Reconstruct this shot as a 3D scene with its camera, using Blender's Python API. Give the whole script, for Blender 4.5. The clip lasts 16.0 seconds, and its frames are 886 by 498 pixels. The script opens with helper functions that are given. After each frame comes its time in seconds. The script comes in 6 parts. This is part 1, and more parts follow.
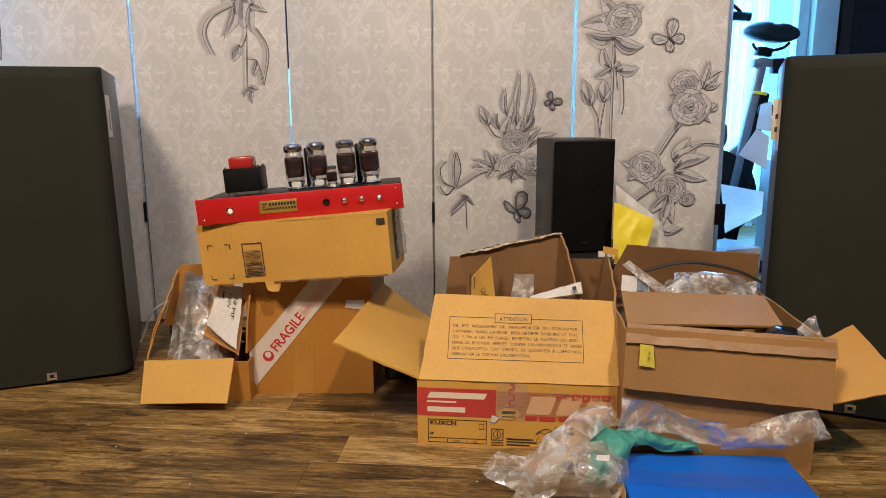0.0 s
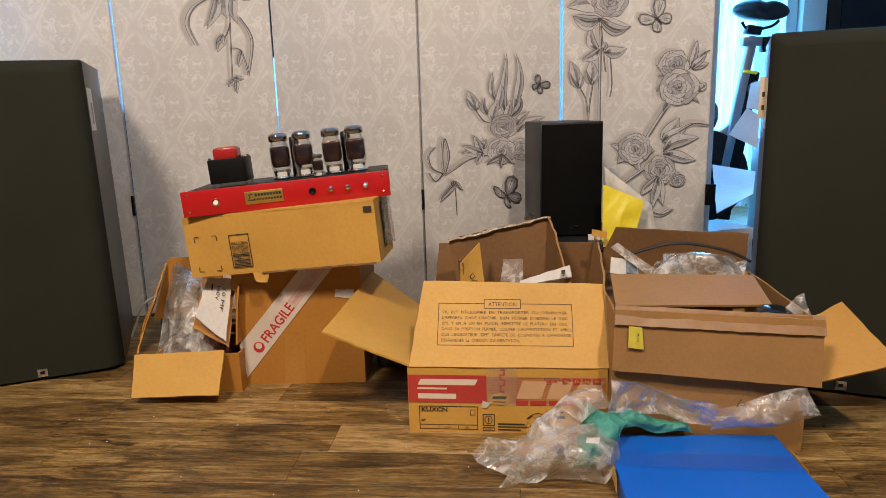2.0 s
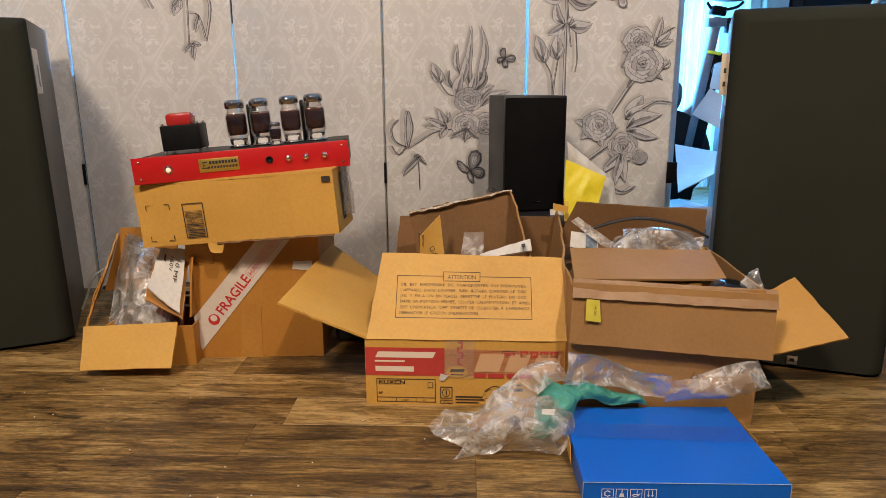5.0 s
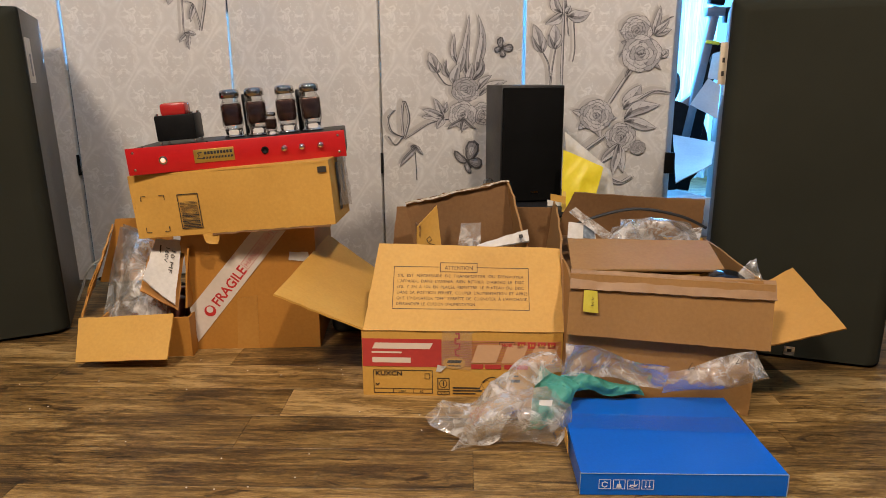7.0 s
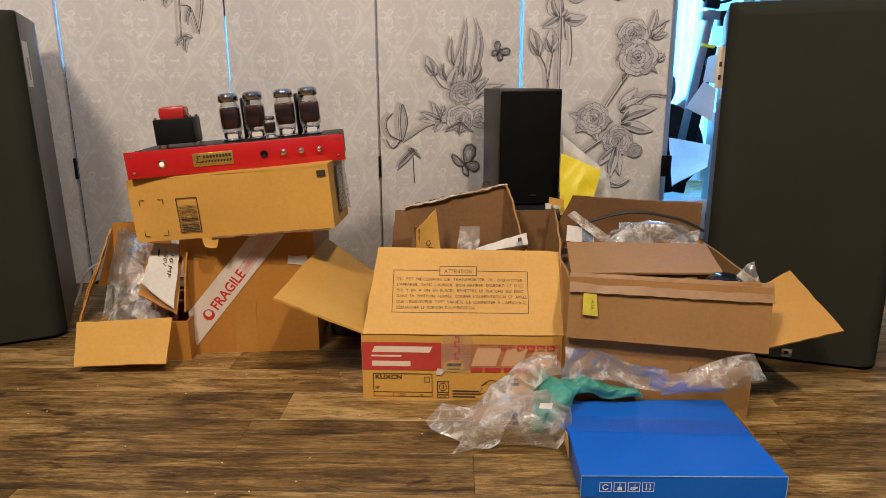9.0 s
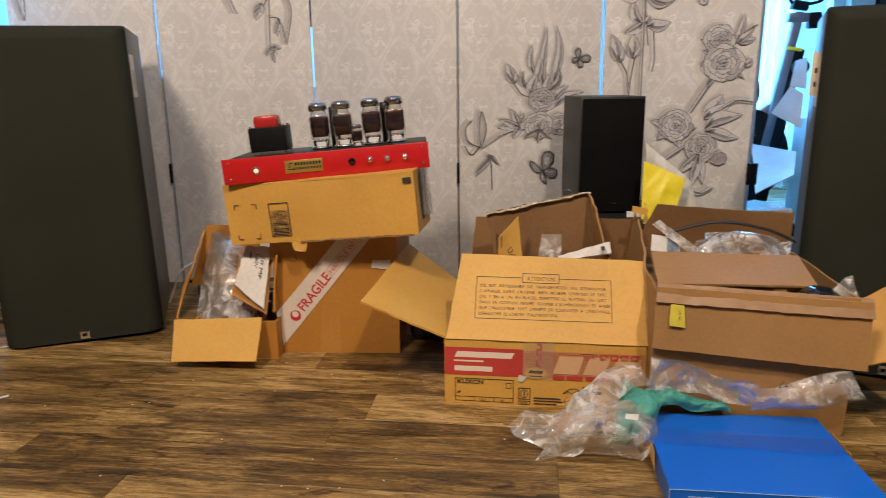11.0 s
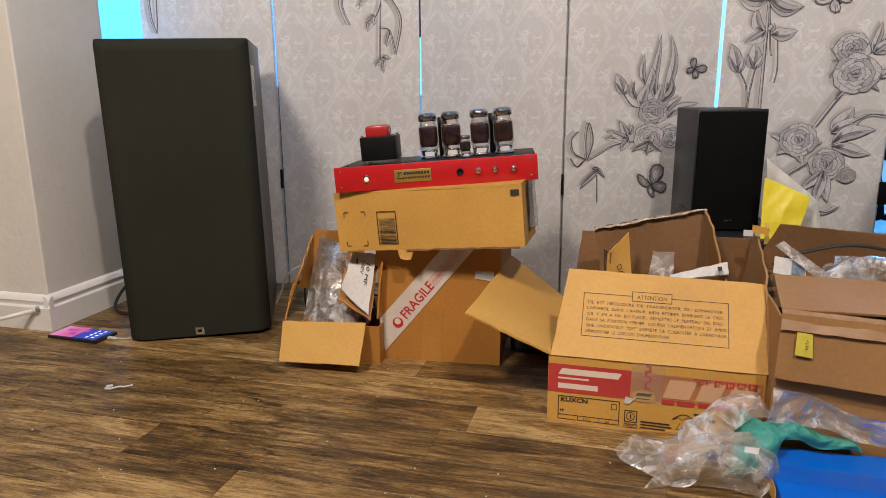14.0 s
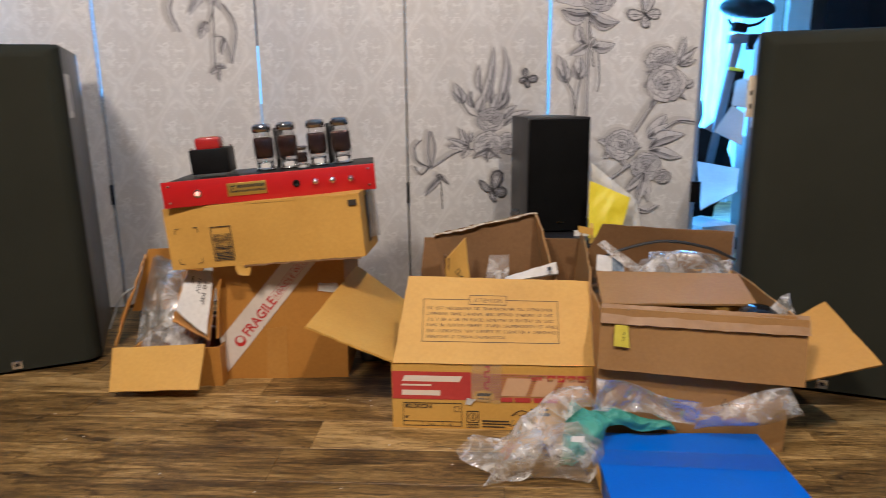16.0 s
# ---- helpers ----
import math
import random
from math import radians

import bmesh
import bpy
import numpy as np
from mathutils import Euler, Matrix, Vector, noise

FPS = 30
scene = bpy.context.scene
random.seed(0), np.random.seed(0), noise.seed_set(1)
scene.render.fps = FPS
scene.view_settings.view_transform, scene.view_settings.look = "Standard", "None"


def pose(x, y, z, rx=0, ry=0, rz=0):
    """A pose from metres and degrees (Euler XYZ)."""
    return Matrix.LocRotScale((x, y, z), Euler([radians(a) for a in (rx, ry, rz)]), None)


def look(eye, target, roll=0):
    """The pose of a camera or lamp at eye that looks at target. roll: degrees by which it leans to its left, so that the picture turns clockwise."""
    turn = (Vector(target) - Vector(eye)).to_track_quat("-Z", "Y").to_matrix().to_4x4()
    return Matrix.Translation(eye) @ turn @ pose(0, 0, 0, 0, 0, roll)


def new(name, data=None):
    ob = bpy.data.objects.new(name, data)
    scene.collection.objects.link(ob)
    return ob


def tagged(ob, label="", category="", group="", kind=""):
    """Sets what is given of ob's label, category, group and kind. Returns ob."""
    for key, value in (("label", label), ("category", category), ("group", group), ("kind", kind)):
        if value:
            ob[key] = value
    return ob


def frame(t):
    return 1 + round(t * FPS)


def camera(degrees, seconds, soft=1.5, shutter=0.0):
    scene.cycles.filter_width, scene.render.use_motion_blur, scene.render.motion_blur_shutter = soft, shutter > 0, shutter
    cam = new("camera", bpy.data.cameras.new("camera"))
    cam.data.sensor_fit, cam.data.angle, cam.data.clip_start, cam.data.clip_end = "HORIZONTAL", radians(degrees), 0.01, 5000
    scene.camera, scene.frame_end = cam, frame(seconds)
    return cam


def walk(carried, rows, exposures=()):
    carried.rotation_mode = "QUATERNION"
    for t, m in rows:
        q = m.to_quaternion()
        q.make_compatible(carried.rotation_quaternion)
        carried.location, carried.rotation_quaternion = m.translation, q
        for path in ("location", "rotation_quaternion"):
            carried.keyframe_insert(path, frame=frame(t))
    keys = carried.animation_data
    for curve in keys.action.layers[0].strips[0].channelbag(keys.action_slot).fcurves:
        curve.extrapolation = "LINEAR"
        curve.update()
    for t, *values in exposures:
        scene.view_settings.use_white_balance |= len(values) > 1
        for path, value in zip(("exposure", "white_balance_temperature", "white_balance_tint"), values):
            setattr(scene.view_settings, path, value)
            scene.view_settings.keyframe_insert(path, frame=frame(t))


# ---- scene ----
cam = camera(66.8, 16.0, 0.75, 0.4)
PATH = [
    (0, (0.096, 0.041, 0.613), (-0.084, 1.998, 0.243), -0.3),
    (0.5, (0.096, 0.039, 0.616), (-0.093, 1.996, 0.249), -1.1),
    (1, (0.101, 0.042, 0.617), (-0.076, 1.998, 0.237), -1.2),
    (1.5, (0.108, 0.045, 0.611), (-0.049, 2.0, 0.223), -0.7),
    (2, (0.114, 0.049, 0.609), (-0.057, 1.999, 0.203), -1.6),
    (2.5, (0.11, 0.055, 0.603), (-0.071, 2.001, 0.175), -1.0),
    (3, (0.112, 0.051, 0.597), (-0.059, 1.993, 0.149), -1.0),
    (3.5, (0.116, 0.047, 0.597), (-0.047, 1.989, 0.149), -1.2),
    (4, (0.118, 0.048, 0.598), (-0.039, 1.991, 0.149), -0.6),
    (4.5, (0.128, 0.056, 0.592), (0.033, 2.002, 0.137), -0.3),
    (4.7, (0.1285, 0.06, 0.591), (0.054, 2.003, 0.131), -0.3),
    (6.8, (0.129, 0.068, 0.588), (0.046, 2.006, 0.105), -0.3),
    (7, (0.129, 0.069, 0.588), (0.062, 2.006, 0.096), -0.3),
    (7.5, (0.129, 0.069, 0.588), (0.072, 2.005, 0.093), -0.5),
    (8, (0.126, 0.07, 0.589), (0.07, 2.005, 0.087), -0.3),
    (8.2, (0.125, 0.07, 0.589), (0.074, 2.005, 0.091), -0.3),
    (10.3, (0.113, 0.053, 0.6), (0.056, 1.993, 0.121), -0.3),
    (10.5, (0.111, 0.051, 0.601), (0.021, 1.991, 0.124), -0.3),
    (11, (0.083, 0.048, 0.602), (-0.157, 1.977, 0.128), -0.7),
    (11.5, (0.066, 0.052, 0.604), (-0.3, 1.96, 0.127), -0.5),
    (12, (0.059, 0.05, 0.61), (-0.36, 1.951, 0.151), -0.4),
    (12.5, (0.057, 0.05, 0.61), (-0.399, 1.946, 0.163), -0.9),
    (13, (0.049, 0.052, 0.609), (-0.439, 1.938, 0.158), -0.4),
    (13.5, (0.049, 0.055, 0.608), (-0.46, 1.934, 0.153), -0.4),
    (14, (0.046, 0.052, 0.61), (-0.452, 1.936, 0.159), -0.4),
    (14.5, (0.041, 0.044, 0.611), (-0.43, 1.937, 0.17), 0.4),
    (15, (0.05, 0.052, 0.608), (-0.391, 1.953, 0.17), 0.4),
    (15.5, (0.075, 0.06, 0.609), (-0.276, 1.979, 0.168), -0.1),
    (16, (0.107, 0.064, 0.614), (-0.013, 2.014, 0.181), -0.6),
]
EXPOSURES = [(0.0, 0.0, 6500, 10), (12.5, 0.0, 6500, 10), (14.5, 0.0, 5750, 10), (16.0, 0.0, 5850, 10)]
walk(cam, [(t, look(eye, target, roll)) for t, eye, target, roll in PATH], EXPOSURES)

# ==== end of camera ====
# ---- world, lights, exposure ----
world = bpy.data.worlds.new("world")
scene.world = world
world.use_nodes = True
wn = world.node_tree.nodes
sky = wn.new("ShaderNodeTexSky")
sky.sky_type = "NISHITA"
sky.sun_disc = False
sky.sun_elevation = radians(35)
sky.sun_rotation = radians(60)
world.node_tree.links.new(sky.outputs[0], wn["Background"].inputs[0])
wn["Background"].inputs[1].default_value = 0.12


def downlight(x, y, z, watts, colour, size):
    """A recessed ceiling lamp that shines downwards."""
    d = bpy.data.lights.new("ceiling_downlight", "SPOT")
    d.energy, d.color, d.shadow_soft_size = watts, colour, size
    d.spot_size, d.spot_blend = radians(136), 0.12
    new("ceiling_downlight", d).matrix_world = look((x, y, z), (x, y + 0.02, 0))


downlight(0.66, -0.16, 2.28, 138, (1.0, 0.82, 0.655), 0.06)
downlight(-0.72, -0.48, 2.35, 238, (1.0, 0.82, 0.655), 0.20)


def window_light(x, y, z, w, h, watts, colour):
    d = bpy.data.lights.new("window_light", "AREA")
    d.shape, d.size, d.size_y = "RECTANGLE", w, h
    d.energy, d.color = watts, colour
    new("window_light", d).matrix_world = look((x, y, z), (x, y - 1, z - 0.05))


window_light(1.22, 4.12, 1.25, 1.25, 1.9, 165, (0.10, 0.42, 1.0))
# Unseen source behind the screen, added to light the back-left wall blue.
window_light(-0.80, 4.12, 1.40, 0.95, 1.5, 190, (0.10, 0.42, 1.0))

# ---- building helpers ----


def part(name, bm, mat, parent=None, label="", local=False, smooth=False, kind=""):
    """One mesh object, under a thing or a part if one is given."""
    me = bpy.data.meshes.new(name)
    bmesh.ops.recalc_face_normals(bm, faces=bm.faces)
    bm.to_mesh(me)
    bm.free()
    me.materials.append(mat)
    for p in me.polygons:
        p.use_smooth = smooth != "flat"
    if not smooth:
        me.set_sharp_from_angle(angle=radians(32))
    ob = new(name, me)
    if parent is not None:
        ob.parent = parent
        if not local and parent.type == "EMPTY":
            ob.matrix_parent_inverse = parent.matrix_basis.inverted()
    if label or kind:
        tagged(ob, label, kind=kind)
    return ob


def thing(name, m, label, category, group=""):
    ob = new(name)
    ob.empty_display_size = 0.05
    ob.matrix_basis = m
    return tagged(ob, label, category, group)


def box(bm, size, m=None, bevel=0.0, seg=2):
    """A bevelled block of that size centred on m."""
    r = bmesh.ops.create_cube(bm, size=1.0)
    vs = r["verts"]
    bmesh.ops.scale(bm, vec=size, verts=vs)
    if bevel:
        es = list({e for v in vs for e in v.link_edges})
        r2 = bmesh.ops.bevel(bm, geom=es, offset=bevel, segments=seg, affect="EDGES", profile=0.5)
        vs = list({v for f in r2["faces"] for v in f.verts} | {v for v in vs if v.is_valid})
    if m is not None:
        bmesh.ops.transform(bm, matrix=m, verts=vs)
    return bm


def block(size, m=None, bevel=0.0, seg=2):
    return box(bmesh.new(), size, m, bevel, seg)


def span(a, b, bevel=0.0):
    """A block from corner a to corner b."""
    a, b = Vector(a), Vector(b)
    return block([abs(b[i] - a[i]) for i in range(3)], Matrix.Translation((a + b) / 2), bevel)


def rod(bm, a, b, r0, r1=None, seg=14):
    """A tapered cylinder from a to b."""
    a, b = Vector(a), Vector(b)
    m = Matrix.Translation((a + b) / 2) @ (b - a).to_track_quat("Z", "Y").to_matrix().to_4x4()
    bmesh.ops.create_cone(bm, cap_ends=True, segments=seg, radius1=r0, radius2=r0 if r1 is None else r1, depth=(b - a).length, matrix=m)
    return bm


def lathe(bm, prof, m=None, seg=24):
    """A turned body; prof is (radius, height) from the bottom up."""
    rings = []
    for r, z in prof:
        if r < 1e-5:
            rings.append([bm.verts.new((0, 0, z))])
        else:
            rings.append([bm.verts.new((r * math.cos(2 * math.pi * i / seg), r * math.sin(2 * math.pi * i / seg), z)) for i in range(seg)])
    for a, b in zip(rings, rings[1:]):
        for i in range(seg):
            j = (i + 1) % seg
            if len(a) == 1 and len(b) == 1:
                continue
            if len(a) == 1:
                bm.faces.new((a[0], b[j], b[i]))
            elif len(b) == 1:
                bm.faces.new((a[i], a[j], b[0]))
            else:
                bm.faces.new((a[i], a[j], b[j], b[i]))
    vs = [v for r in rings for v in r]
    if m is not None:
        bmesh.ops.transform(bm, matrix=m, verts=vs)
    return bm


def tube_mesh(pts, r, seg=8):
    """A cable along a smooth line through pts."""
    P = [Vector(p) for p in pts]
    line = []
    for i in range(len(P) - 1):
        p0, p1, p2, p3 = P[max(i - 1, 0)], P[i], P[i + 1], P[min(i + 2, len(P) - 1)]
        for k in range(8):
            t = k / 8
            line.append(0.5 * (2 * p1 + (p2 - p0) * t + (2 * p0 - 5 * p1 + 4 * p2 - p3) * t * t + (3 * p1 - p0 - 3 * p2 + p3) * t ** 3))
    line.append(P[-1])
    bm = bmesh.new()
    rings = []
    for i, p in enumerate(line):
        d = (line[min(i + 1, len(line) - 1)] - line[max(i - 1, 0)]).normalized()
        q = d.to_track_quat("Z", "Y").to_matrix()
        rings.append([bm.verts.new(p + q @ Vector((r * math.cos(2 * math.pi * j / seg), r * math.sin(2 * math.pi * j / seg), 0))) for j in range(seg)])
    for a, b in zip(rings, rings[1:]):
        for i in range(seg):
            bm.faces.new((a[i], a[(i + 1) % seg], b[(i + 1) % seg], b[i]))
    bm.faces.new(rings[0])
    bm.faces.new(rings[-1][::-1])
    return bm


def slab(c, th=0.004, nx=10, ny=8, warp=0.003, fray=0.0, seed=0, scale=9.0, bow=0.0):
    """A sheet of board through the corners c (near left, near right, far right, far left): thick, warped, with worn edges."""
    c = [Vector(p) for p in c]
    n = (c[1] - c[0]).cross(c[3] - c[0]).normalized()
    bm = bmesh.new()
    lo, hi = [], []
    off = Vector((seed * 3.1, seed * 1.7, seed * 0.9))
    for j in range(ny + 1):
        for i in range(nx + 1):
            u, v = i / nx, j / ny
            p = c[0] * (1 - u) * (1 - v) + c[1] * u * (1 - v) + c[2] * u * v + c[3] * (1 - u) * v
            w = noise.noise(p * scale + off) * warp + bow * (4 * u * (1 - u) + 4 * v * (1 - v)) * 0.5
            e = Vector((0, 0, 0))
            if fray and (i in (0, nx) or j in (0, ny)):
                e = Vector((noise.noise(p * 60 + off), noise.noise(p * 60 - off), noise.noise(p * 70 + off * 2))) * fray
            lo.append(bm.verts.new(p + n * w + e))
            hi.append(bm.verts.new(p + n * (w + th) + e))
    k = nx + 1
    for j in range(ny):
        for i in range(nx):
            a = j * k + i
            bm.faces.new((lo[a], lo[a + k], lo[a + k + 1], lo[a + 1]))
            bm.faces.new((hi[a], hi[a + 1], hi[a + k + 1], hi[a + k]))
    for i in range(nx):
        for a, b in ((i, i + 1), (ny * k + i + 1, ny * k + i)):
            bm.faces.new((lo[a], lo[b], hi[b], hi[a]))
    for j in range(ny):
        for a, b in (((j + 1) * k, j * k), (j * k + nx, (j + 1) * k + nx)):
            bm.faces.new((lo[a], lo[b], hi[b], hi[a]))
    return bm


def polys(shapes, m):
    """Flat printed shapes: lists of (u, v), laid on the plane of m."""
    bm = bmesh.new()
    for s in shapes:
        if len(s) > 2:
            bm.faces.new([bm.verts.new(m @ Vector((u, v, 0))) for u, v in s])
    return bm


def rect(u0, v0, u1, v1):
    return [(u0, v0), (u1, v0), (u1, v1), (u0, v1)]


def outline(u0, v0, u1, v1, w):
    return [rect(u0, v0, u1, v0 + w), rect(u0, v1 - w, u1, v1), rect(u0, v0 + w, u0 + w, v1 - w), rect(u1 - w, v0 + w, u1, v1 - w)]


def stroke(pts, w0, w1=None):
    """A drawn line of changing width as one strip of quads."""
    w1 = w0 if w1 is None else w1
    out = []
    L = []
    for i, (x, y) in enumerate(pts):
        a, b = pts[max(i - 1, 0)], pts[min(i + 1, len(pts) - 1)]
        dx, dy = b[0] - a[0], b[1] - a[1]
        d = math.hypot(dx, dy) or 1
        w = (w0 + (w1 - w0) * i / max(len(pts) - 1, 1)) / 2
        L.append(((x - dy / d * w, y + dx / d * w), (x + dy / d * w, y - dx / d * w)))
    for (a, b), (c, d) in zip(L, L[1:]):
        out.append([a, b, d, c])
    return out


def lettering(name, body, height, m, mat, parent, local=False, bold=0.0, shear=0.0, width=None):
    """Printed words in the built-in font, flat on the plane of m, from its origin to the right."""
    cu = bpy.data.curves.new(name, "FONT")
    cu.body, cu.size, cu.offset, cu.shear = body, height * 1.4, bold, shear
    cu.resolution_u = 2
    tmp = new(name, cu)
    me = bpy.data.meshes.new_from_object(tmp.evaluated_get(bpy.context.evaluated_depsgraph_get()))
    bpy.data.objects.remove(tmp)
    if width:
        xs = [v.co.x for v in me.vertices]
        me.transform(Matrix.Diagonal((width / (max(xs) - min(xs)), 1, 1, 1)))
    me.transform(m)
    me.materials.clear()
    me.materials.append(mat)
    ob = new(name, me)
    ob.parent = parent
    if not local and parent.type == "EMPTY":
        ob.matrix_parent_inverse = parent.matrix_basis.inverted()
    return ob


def plane_of(c, lift=0.001):
    """A matrix whose x runs from c[0] to c[1] and y from c[0] to c[3], lifted off the sheet."""
    c = [Vector(p) for p in c]
    x = (c[1] - c[0]).normalized()
    z = x.cross(c[3] - c[0]).normalized()
    y = z.cross(x)
    m = Matrix((x, y, z)).transposed().to_4x4()
    m.translation = c[0] + z * lift
    return m


def lay_on(ob, c, lift=0.0004):
    """Moves the vertices of a flat print onto the bent sheet through the corners c."""
    c = [Vector(p) for p in c]
    n = (c[1] - c[0]).cross(c[3] - c[0]).normalized()
    for vert in ob.data.vertices:
        u = v = 0.5
        for _ in range(4):
            q = c[0] * (1 - u) * (1 - v) + c[1] * u * (1 - v) + c[2] * u * v + c[3] * (1 - u) * v
            du = (c[1] - c[0]) * (1 - v) + (c[2] - c[3]) * v
            dv = (c[3] - c[0]) * (1 - u) + (c[2] - c[1]) * u
            d = vert.co - q
            a, b, e = du.dot(du), du.dot(dv), dv.dot(dv)
            f, g = d.dot(du), d.dot(dv)
            k = a * e - b * b
            u, v = u + (f * e - g * b) / k, v + (g * a - f * b) / k
        vert.co = c[0] * (1 - u) * (1 - v) + c[1] * u * (1 - v) + c[2] * u * v + c[3] * (1 - u) * v + n * lift


# ---- materials ----


def material(name, colour, rough=0.6, metal=0.0, spec=0.5):
    m = bpy.data.materials.new(name)
    m.use_nodes = True
    b = m.node_tree.nodes["Principled BSDF"]
    b.inputs["Base Color"].default_value = (*colour, 1)
    b.inputs["Roughness"].default_value = rough
    b.inputs["Metallic"].default_value = metal
    b.inputs["Specular IOR Level"].default_value = spec
    return m


def ramp_on(m, fac, stops, to="Base Color"):
    nt = m.node_tree
    r = nt.nodes.new("ShaderNodeValToRGB")
    els = r.color_ramp.elements
    while len(els) < len(stops):
        els.new(0.5)
    for e, (p, c) in zip(els, stops):
        e.position, e.color = p, (*c, 1)
    nt.links.new(fac, r.inputs[0])
    if to:
        nt.links.new(r.outputs[0], nt.nodes["Principled BSDF"].inputs[to])
    return r


def noise_of(m, scale, detail=4, stretch=(1, 1, 1), rough=0.55, coord="Object"):
    nt = m.node_tree
    tc = nt.nodes.new("ShaderNodeTexCoord")
    mp = nt.nodes.new("ShaderNodeMapping")
    mp.inputs["Scale"].default_value = stretch
    n = nt.nodes.new("ShaderNodeTexNoise")
    n.inputs["Scale"].default_value, n.inputs["Detail"].default_value, n.inputs["Roughness"].default_value = scale, detail, rough
    nt.links.new(tc.outputs[coord], mp.inputs[0])
    nt.links.new(mp.outputs[0], n.inputs["Vector"])
    return n.outputs[0]


def bump_on(m, h, strength=0.2, dist=0.002):
    nt = m.node_tree
    b = nt.nodes.new("ShaderNodeBump")
    b.inputs["Strength"].default_value, b.inputs["Distance"].default_value = strength, dist
    nt.links.new(h, b.inputs["Height"])
    nt.links.new(b.outputs[0], nt.nodes["Principled BSDF"].inputs["Normal"])


def mottled(name, dark, light, scale=6, rough=0.6, bump=0.1, fine=120, metal=0.0, stretch=(1, 1, 1), spec=0.5):
    """A surface with stains at one scale and grain at another."""
    m = material(name, light, rough, metal, spec)
    nt = m.node_tree
    big, small = noise_of(m, scale, 5, stretch), noise_of(m, fine, 3, stretch)
    mx = nt.nodes.new("ShaderNodeMath")
    mx.operation = "MULTIPLY_ADD"
    mx.inputs[1].default_value = 0.35
    nt.links.new(small, mx.inputs[0])
    sc = nt.nodes.new("ShaderNodeMath")
    sc.operation = "MULTIPLY"
    sc.inputs[1].default_value = 0.7
    nt.links.new(big, sc.inputs[0])
    nt.links.new(sc.outputs[0], mx.inputs[2])
    ramp_on(m, mx.outputs[0], [(0.32, dark), (0.66, light)])
    if bump:
        bump_on(m, small, bump)
    return m


card = mottled("cardboard_tan", (0.500, 0.266, 0.047), (0.61, 0.340, 0.066), 5, 0.62, 0.12, 160)
card_brown = mottled("cardboard_brown", (0.270, 0.140, 0.044), (0.36, 0.192, 0.064), 5, 0.66, 0.12, 160)
card_orange = mottled("cardboard_orange", (0.350, 0.145, 0.019), (0.45, 0.200, 0.030), 4, 0.6, 0.12, 160)
card_kraft = mottled("cardboard_kraft", (0.430, 0.215, 0.036), (0.52, 0.270, 0.050), 5, 0.62, 0.12, 160)
# Darkened cardboard: the shade of insides and back flaps is in its colour.
card_shaded = mottled("cardboard_inside_shaded", (0.14, 0.068, 0.022), (0.21, 0.108, 0.04), 4, 0.75, 0.15, 140)
card_torn = mottled("torn_paper_edge", (0.24, 0.15, 0.07), (0.72, 0.66, 0.56), 70, 0.8, 0.3, 300)
ink_black = material("black_ink", (0.03, 0.025, 0.02), 0.6)
ink_brown = material("dark_brown_ink", (0.042, 0.024, 0.011), 0.6)
ink_red = mottled("red_ink", (0.40, 0.035, 0.03), (0.50, 0.05, 0.04), 8, 0.5, 0.0)
ink_pink = mottled("faded_red_ink", (0.47, 0.17, 0.09), (0.52, 0.20, 0.11), 8, 0.55, 0.0)
ink_white = material("white_ink", (0.75, 0.62, 0.5), 0.5)
paper_white = mottled("white_paper", (0.48, 0.45, 0.41), (0.66, 0.63, 0.58), 10, 0.6, 0.15)
tape_pale = mottled("pale_packing_tape", (0.60, 0.52, 0.44), (0.68, 0.60, 0.52), 14, 0.3, 0.05)
tape_red = material("tape_red_print", (0.50, 0.03, 0.025), 0.35)
tape_brown = mottled("brown_packing_tape", (0.38, 0.165, 0.028), (0.47, 0.225, 0.045), 9, 0.4, 0.05)
red_paint = mottled("red_powder_coat", (0.42, 0.007, 0.009), (0.50, 0.011, 0.013), 20, 0.32, 0.06, 400)
black_metal = mottled("black_metal", (0.006, 0.006, 0.0065), (0.012, 0.012, 0.0125), 30, 0.4, 0.08, 300, spec=0.08)
black_wood = mottled("black_wood_vinyl", (0.006, 0.006, 0.0065), (0.016, 0.016, 0.0165), 30, 0.45, 0.15, 90, stretch=(6, 6, 0.6))
black_cloth = mottled("black_grille_cloth", (0.004, 0.004, 0.004), (0.007, 0.007, 0.007), 10, 0.9, 0.2, 900, spec=0.06)
grey_cloth = mottled("charcoal_grille_cloth", (0.0232, 0.0238, 0.0172), (0.0300, 0.0308, 0.0225), 4, 0.95, 0.3, 1100, spec=0.08)
cab_side = mottled("speaker_cabinet_vinyl", (0.035, 0.035, 0.035), (0.06, 0.06, 0.06), 30, 0.4, 0.12, 90, stretch=(6, 6, 0.6))
chrome = material("chrome", (0.75, 0.74, 0.72), 0.12, 1.0)
brass = material("brass_plate", (0.75, 0.52, 0.12), 0.3, 0.85)
rubber = mottled("black_rubber", (0.008, 0.008, 0.008), (0.016, 0.016, 0.016), 30, 0.5, 0.1)
blue_print = mottled("blue_printed_card", (0.002, 0.105, 0.52), (0.003, 0.13, 0.62), 5, 0.3, 0.06, 200, spec=0.3)
white_paint = mottled("white_trim_paint", (0.76, 0.735, 0.675), (0.82, 0.80, 0.74), 4, 0.4, 0.06, 80)
green_paper = mottled("green_tissue", (0.035, 0.21, 0.165), (0.065, 0.32, 0.26), 14, 0.6, 0.2, 120)
